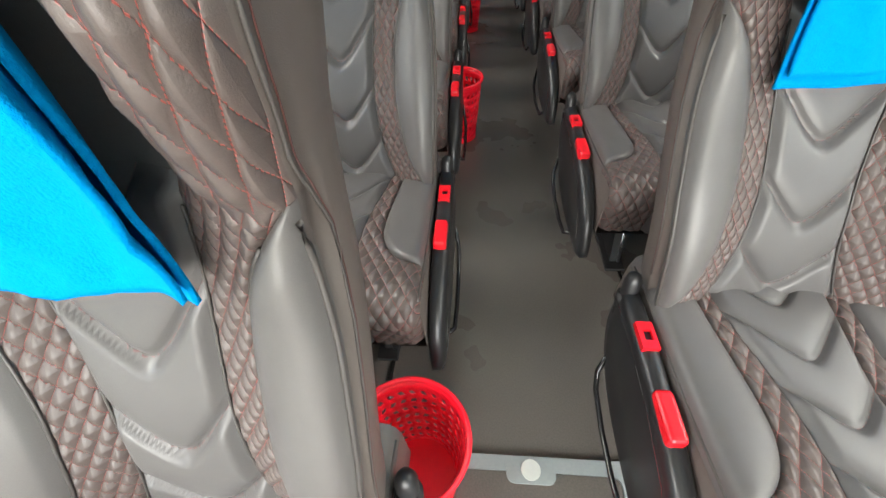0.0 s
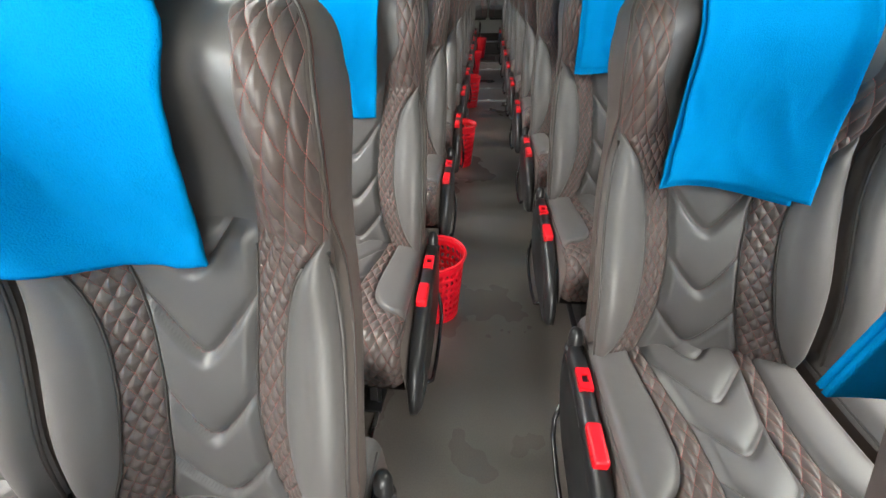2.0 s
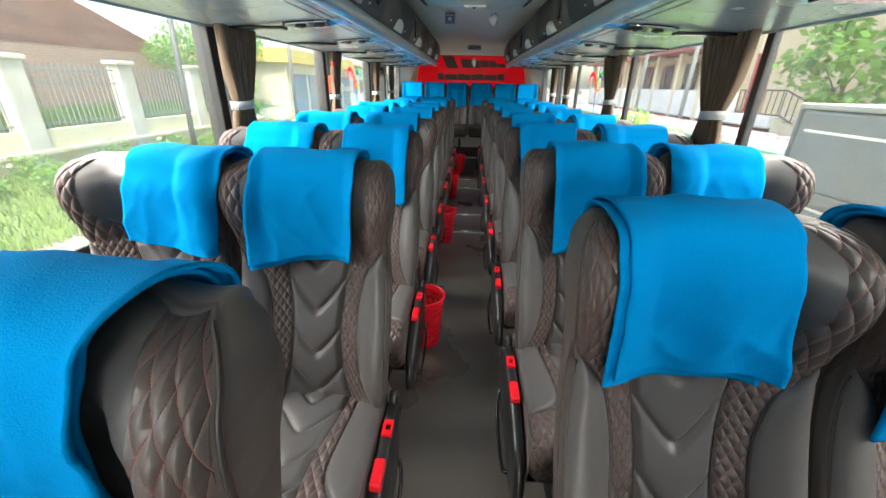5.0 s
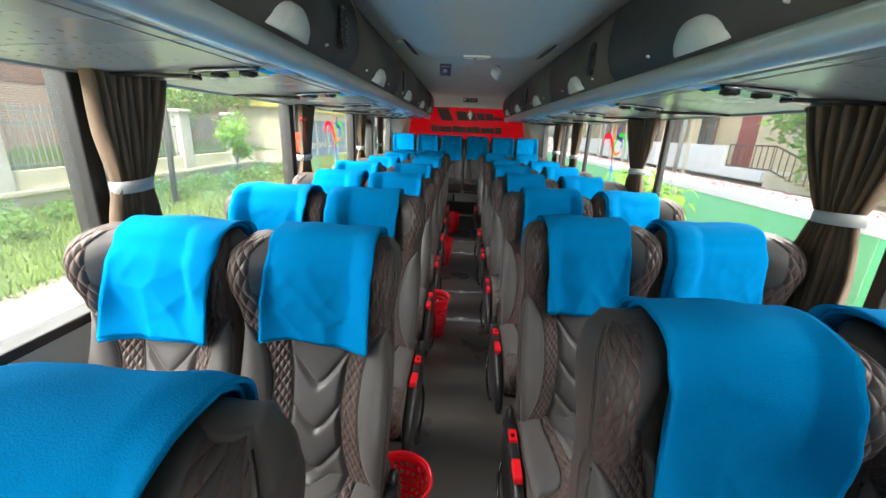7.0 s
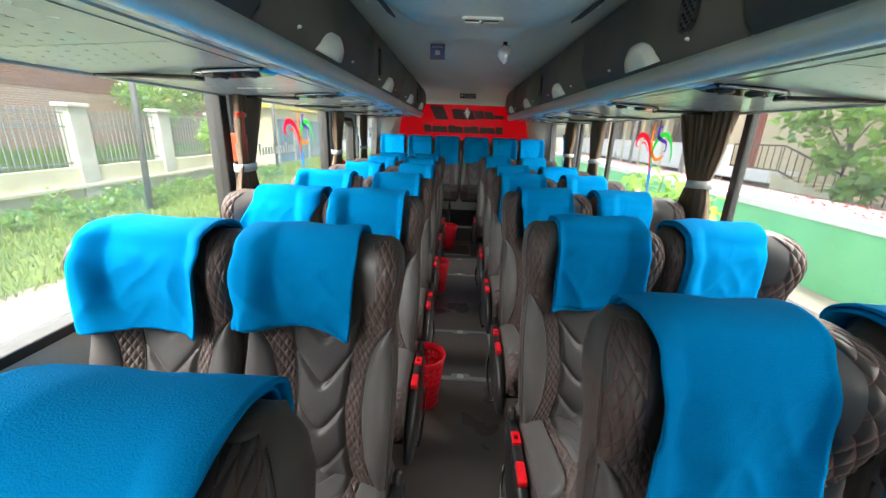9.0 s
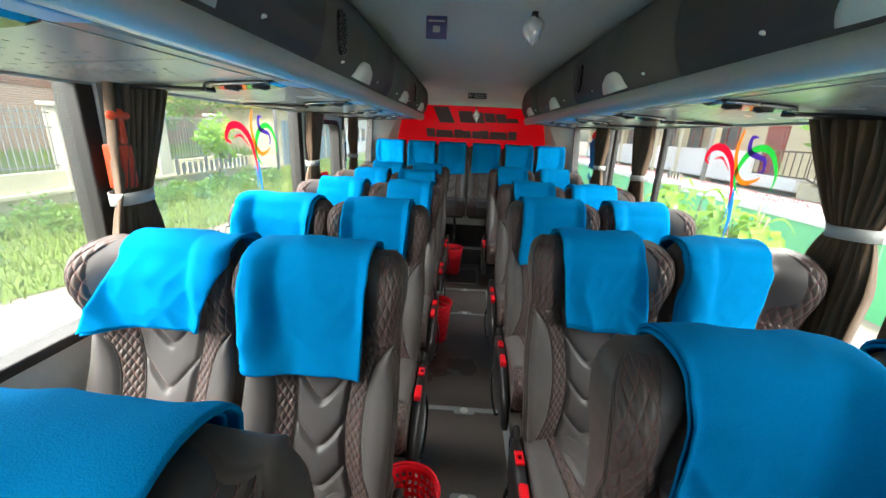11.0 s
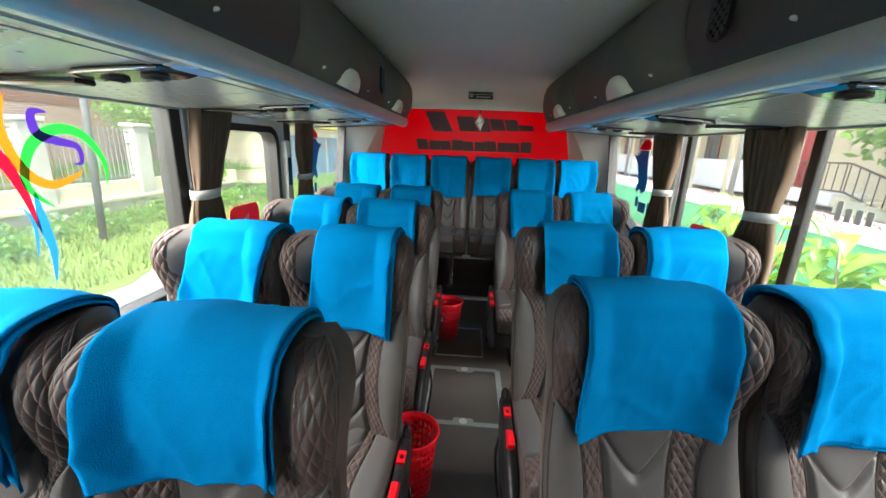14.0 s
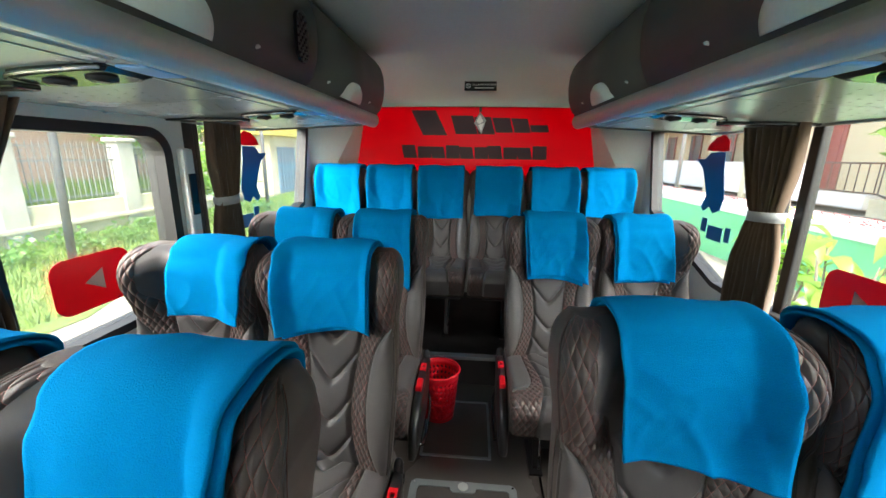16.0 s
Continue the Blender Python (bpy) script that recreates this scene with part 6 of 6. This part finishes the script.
part("shaft", mesh("shaft", *tube([(-8.3, 21.5, GROUND), (-8.3, 21.5, 3.6)], 0.07, 10), POLE), pole2)
shop = thing("roadside_shop", "low shop with a faded yellow fascia and blue-grey shutters", "shop")
part("wall", box("wall", -18, -11.2, 27.5, 41, GROUND, 2.3, RENDERED, 0), shop)
part("fascia", box("fascia", -18, -10.9, 27.2, 41.2, 2.3005, 3.1, YELLOW, 0.02), shop, "faded yellow fascia")
for k in range(5):
    y = 28.2 + 2.55 * k
    sh = part("shutter", box("shutter", -11.2 + 0.002, -11.12, y, y + 2.1, GROUND + 0.05, 1.7, BLUEGATE, 0.01), shop, "blue-grey roller shutter")
    part("glazing_bars", mesh("glazing_bars", *joined([cube_piece(-11.118, -11.10, y + 0.1 + 0.38 * q, y + 0.14 + 0.38 * q, GROUND + 0.1, 1.65) for q in range(6)] + [cube_piece(-11.117, -11.101, y + 0.05, y + 2.05, z, z + 0.04) for z in (-0.4, 0.3, 1.0)]), IRON, smooth=False), sh)
far = thing("white_shed", "pale long shed beyond the shop", "shed")
part("wall", box("wall", -19, -11.5, 42, 58, GROUND, 2.6, WHITEWALL, 0), far)
part("roof", box("roof", -19.3, -11.2, 41.8, 58.2, 2.6005, 2.8, TILES, 0.02), far)
for k in range(6):
    part("window", box("window", -11.499, -11.45, 43 + 2.4 * k, 44.4 + 2.4 * k, 0.2, 1.5, SHADE, 0.01), far)

# right: green wall with a white coping and a flowered bed, then the cream building with its stair
GX = 6.0
gw = thing("green_wall", "light green painted wall with a white top band", "wall")
part("wall", box("wall", GX, GX + 0.18, -12, 40, GROUND, 0.17, GREENWALL, 0), gw)
part("coping", box("coping", GX - 0.03, GX + 0.22, -12, 40, 0.1705, 0.33, WHITEWALL, 0.012), gw, "white painted coping")
setting("bed", box("bed", GX + 0.23, GX + 1.3, -12, 40, GROUND, 0.345, SPECKLE, 0.02), "raised bed edge speckled red and white", "ground")
setting("yard", box("yard", GX + 1.3, 60, -12, 60, GROUND - 0.05, -0.35, EARTH, 0), "pale yard behind the green wall", "ground")
frnd = random.Random(9)
fv, ff = [], []
for _ in range(1100):
    x, y = frnd.uniform(GX + 0.25, GX + 1.2), frnd.uniform(2, 36)
    o = len(fv)
    r = frnd.uniform(0.02, 0.04)
    z = 0.345 + frnd.uniform(0.0, 0.06)
    fv += [(x, y - r, z), (x, y + r, z), (x - 0.01, y + r * 0.3, z + r * 0.9)]
    ff.append((o, o + 1, o + 2))
tagged(new("flower_bed", mesh("flower_bed", fv, ff, material("red petals", (0.50, 0.10, 0.12), 0.8, grain=0.4, grain_size=30), smooth=False)), "red flower petals along the bed", "flowers", kind="stuff")

GREYVAN = material("grey vehicle paint", (0.13, 0.145, 0.155), 0.35, grain=0.1, grain_size=60, stain=0.2, stain_size=1.5)
van = thing("box_truck", "grey box truck parked close beside the bus", "truck")
VX, VY, VZ = 1.85, 4.62, 1.2
part("cargo_box", box("cargo_box", VX, VX + 2.0, -0.6, VY, -0.62, VZ, GREYVAN, 0.02), van, "grey panelled cargo box")
part("top_rail", box("top_rail", VX - 0.015, VX + 2.015, -0.615, VY + 0.015, VZ + 0.001, VZ + 0.03, IRON, 0.008), van, "pale top rail")
for z in (VZ - 0.115, VZ - 0.50):
    part("bright_strip", box("bright_strip", VX - 0.006, VX - 0.0005, -0.5, VY - 0.06, z, z + 0.014, WHITEWALL, 0.002), van, "thin white strip")
part("moulding", box("moulding", VX - 0.03, VX - 0.0007, -0.6, VY, VZ - 0.46, VZ - 0.40, GREYVAN, 0.01), van)
part("corner_post", box("corner_post", VX - 0.012, VX + 0.04, VY - 0.001, VY + 0.012, -0.62, VZ, GREYVAN, 0.006), van)
part("cab", box("cab", VX + 0.1, VX + 1.9, -2.4, -0.65, -0.85, 0.75, GREYVAN, 0.08, 3), van)
part("chassis", box("chassis", VX + 0.3, VX + 1.7, -2.2, VY - 0.2, -0.9, -0.625, MATT, 0.02), van)
for y in (-1.6, 3.3):
    for x in (VX + 0.05, VX + 1.7):
        wheel = part("wheel", mesh("wheel", *tube([(x, y, GROUND + 0.38), (x + 0.02, y, GROUND + 0.38), (x + 0.24, y, GROUND + 0.38), (x + 0.26, y, GROUND + 0.38)], [0.33, 0.38, 0.38, 0.33], 28), RUBBER), van, "black tyre")
        part("rim", mesh("rim", *tube([(x - 0.008, y, GROUND + 0.38), (x + 0.27, y, GROUND + 0.38)], 0.20, 20), TRIM), wheel)

bl = thing("cream_building", "cream plastered building with a white balcony wall and brown stair rail", "building")
BX = 13.6
part("wall", box("wall", BX, BX + 8, 2, 46, -0.4, 7.0, CREAM, 0), bl)
part("roof", box("roof", BX - 1.4, BX + 9, 1, 47, 7.001, 7.2, TILES, 0.02), bl, "terracotta eaves")
part("gallery_floor", box("gallery_floor", 12.4, BX - 0.002, 19.8, 46, -0.15, 0.30, WHITEWALL, 0.02), bl, "pale gallery slab")
part("gallery_wall", box("gallery_wall", 12.4, 12.55, 22.4, 46, 0.301, 1.25, WHITEWALL, 0.02), bl, "white gallery parapet")
for k in range(8):
    part("column", box("column", 12.38, 12.72, 25.4 + 2.9 * k, 25.75 + 2.9 * k, -0.4, 7.0, RENDERED, 0.01), bl, "pale square column")
part("eave", box("eave", 11.6, BX, 24.5, 46, 3.2, 3.5, MAROON, 0.02), bl, "reddish eave beam")
dr = part("door", box("door", BX - 0.06, BX + 0.001, 22.3, 23.5, 0.30, 2.9, MAROON, 0.01), bl, "dark red door")
part("panel", box("panel", BX - 0.08, BX - 0.0605, 22.45, 23.35, 0.5, 2.7, MAROON, 0.02), dr)
for k in range(6):
    y = 25.4 + 3.1 * k
    wn = part("window", box("window", BX - 0.05, BX + 0.001, y, y + 1.7, 1.15, 2.75, SHADE, 0.01), bl, "dark window")
    for d in (0, 0.85, 1.7):
        part("frame", box("frame", BX - 0.08, BX - 0.0505, y + d - 0.05, y + d + 0.05, 1.1, 2.8, MAROON, 0.005), wn)
rl = thing("stair_rail", "dark brown iron railing of an outside stair", "railing")
rp = []
top = [(12.7, 22.6, 1.30), (12.7, 19.75, 1.32), (12.7, 15.6, -0.02)]
low_ = [(12.7, 22.6, 0.36), (12.7, 19.75, 0.36), (12.7, 15.6, -0.95)]
for a, b in ((top[0], top[1]), (top[1], top[2]), (low_[0], low_[1]), (low_[1], low_[2])):
    rp.append(tube([a, b], 0.035, 6))
for k in range(9):
    y = 22.6 - 0.34 * k
    rp.append(tube([(12.7, y, 0.33), (12.7, y, 1.3)], 0.02, 5))
for k in range(13):
    t = k / 12
    y = lerp(19.75, 15.6, t)
    rp.append(tube([(12.7, y, lerp(0.34, -0.95, t)), (12.7, y, lerp(1.32, -0.02, t))], 0.02, 5))
part("bars", mesh("bars", *joined(rp), RUSTY), rl)
steps = thing("stair", "pale concrete outside stair up to the gallery", "stairs")
for k in range(8):
    part("step", box("step", 12.55, BX - 0.003, 15.7 + 0.51 * k, 16.21 + 0.51 * k + 0.02, -0.6, -0.46 + 0.095 * k, RENDERED, 0.01), steps)
for k in range(3):
    pp = thing("utility_pole", "slim grey pole beyond the green wall", "pole")
    part("shaft", mesh("shaft", *tube([(7.9 + 0.4 * k, 18.0 + 5.2 * k, -0.4), (8.0 + 0.4 * k, 18.0 + 5.2 * k, 5.5)], 0.075, 10), IRON), pp)
tree(11.6, 16.0, -0.4, 4.0, [(11.5, 17.6, 2.1, 0.8), (11.6, 16.4, 2.7, 0.9), (11.5, 15.2, 2.2, 0.9), (11.4, 16.1, 1.1, 0.65), (11.5, 14.5, 1.1, 0.8), (11.5, 15.3, 0.2, 0.5), (11.7, 17.2, 3.3, 0.8)], 0.36, 900, 31, LEAF, "broad-leaved tree beside the outside stair")
tree(11.6, 11.8, -0.4, 4.0, [(11.4, 12.6, 2.0, 0.8), (11.6, 11.4, 2.6, 0.9), (11.5, 10.6, 1.3, 0.7)], 0.36, 480, 33, LEAF, "broad-leaved tree beyond the green wall")


def potted(x, y, z, h, seed, label):
    """An upright shrub of large drooping leaves."""
    ob = thing("shrub", label, "shrub")
    rr = random.Random(seed)
    st = []
    v, f = [], []
    for k in range(9):
        a = rr.uniform(0, 6.28)
        hh = h * rr.uniform(0.75, 1.02)
        tip = Vector((x + 0.38 * rr.uniform(0.3, 1) * math.cos(a), y + 0.5 * rr.uniform(0.3, 1) * math.sin(a), z + hh))
        st.append(tube([(x, y, z), ((x + tip.x) / 2, (y + tip.y) / 2, z + hh * 0.6), tip], [0.02, 0.014, 0.006], 6))
        for q in range(9):
            b = a + rr.uniform(-2.6, 2.6)
            root = Vector((x, y, z)).lerp(tip, rr.uniform(0.62, 1.0))
            ln, wd = rr.uniform(0.20, 0.32), rr.uniform(0.05, 0.08)
            d = Vector((math.cos(b), math.sin(b), 0))
            sd = Vector((-math.sin(b), math.cos(b), 0))
            o = len(v)
            for r in range(5):
                t = r / 4
                c = root + d * ln * t + Vector((0, 0, 0.07 * math.sin(math.pi * t) - 0.10 * t * t))
                w = wd * math.sin(math.pi * (0.08 + 0.9 * t)) 
                v += [c - sd * w, c + Vector((0, 0, -0.012)), c + sd * w]
            for r in range(4):
                k0 = o + r * 3
                f += [(k0, k0 + 1, k0 + 4, k0 + 3), (k0 + 1, k0 + 2, k0 + 5, k0 + 4)]
    part("stems", mesh("stems", *joined(st), BARK), ob)
    part("foliage", mesh("foliage", v, f, BRIGHTLEAF), ob)


potted(2.75, 8.35, GROUND, 1.98, 51, "bright green broad-leaved shrub close outside the window")
potted(2.65, 9.3, GROUND, 1.85, 52, "bright green broad-leaved shrub close outside the window")
potted(3.3, 10.6, GROUND, 1.9, 53, "bright green broad-leaved shrub close outside the window")
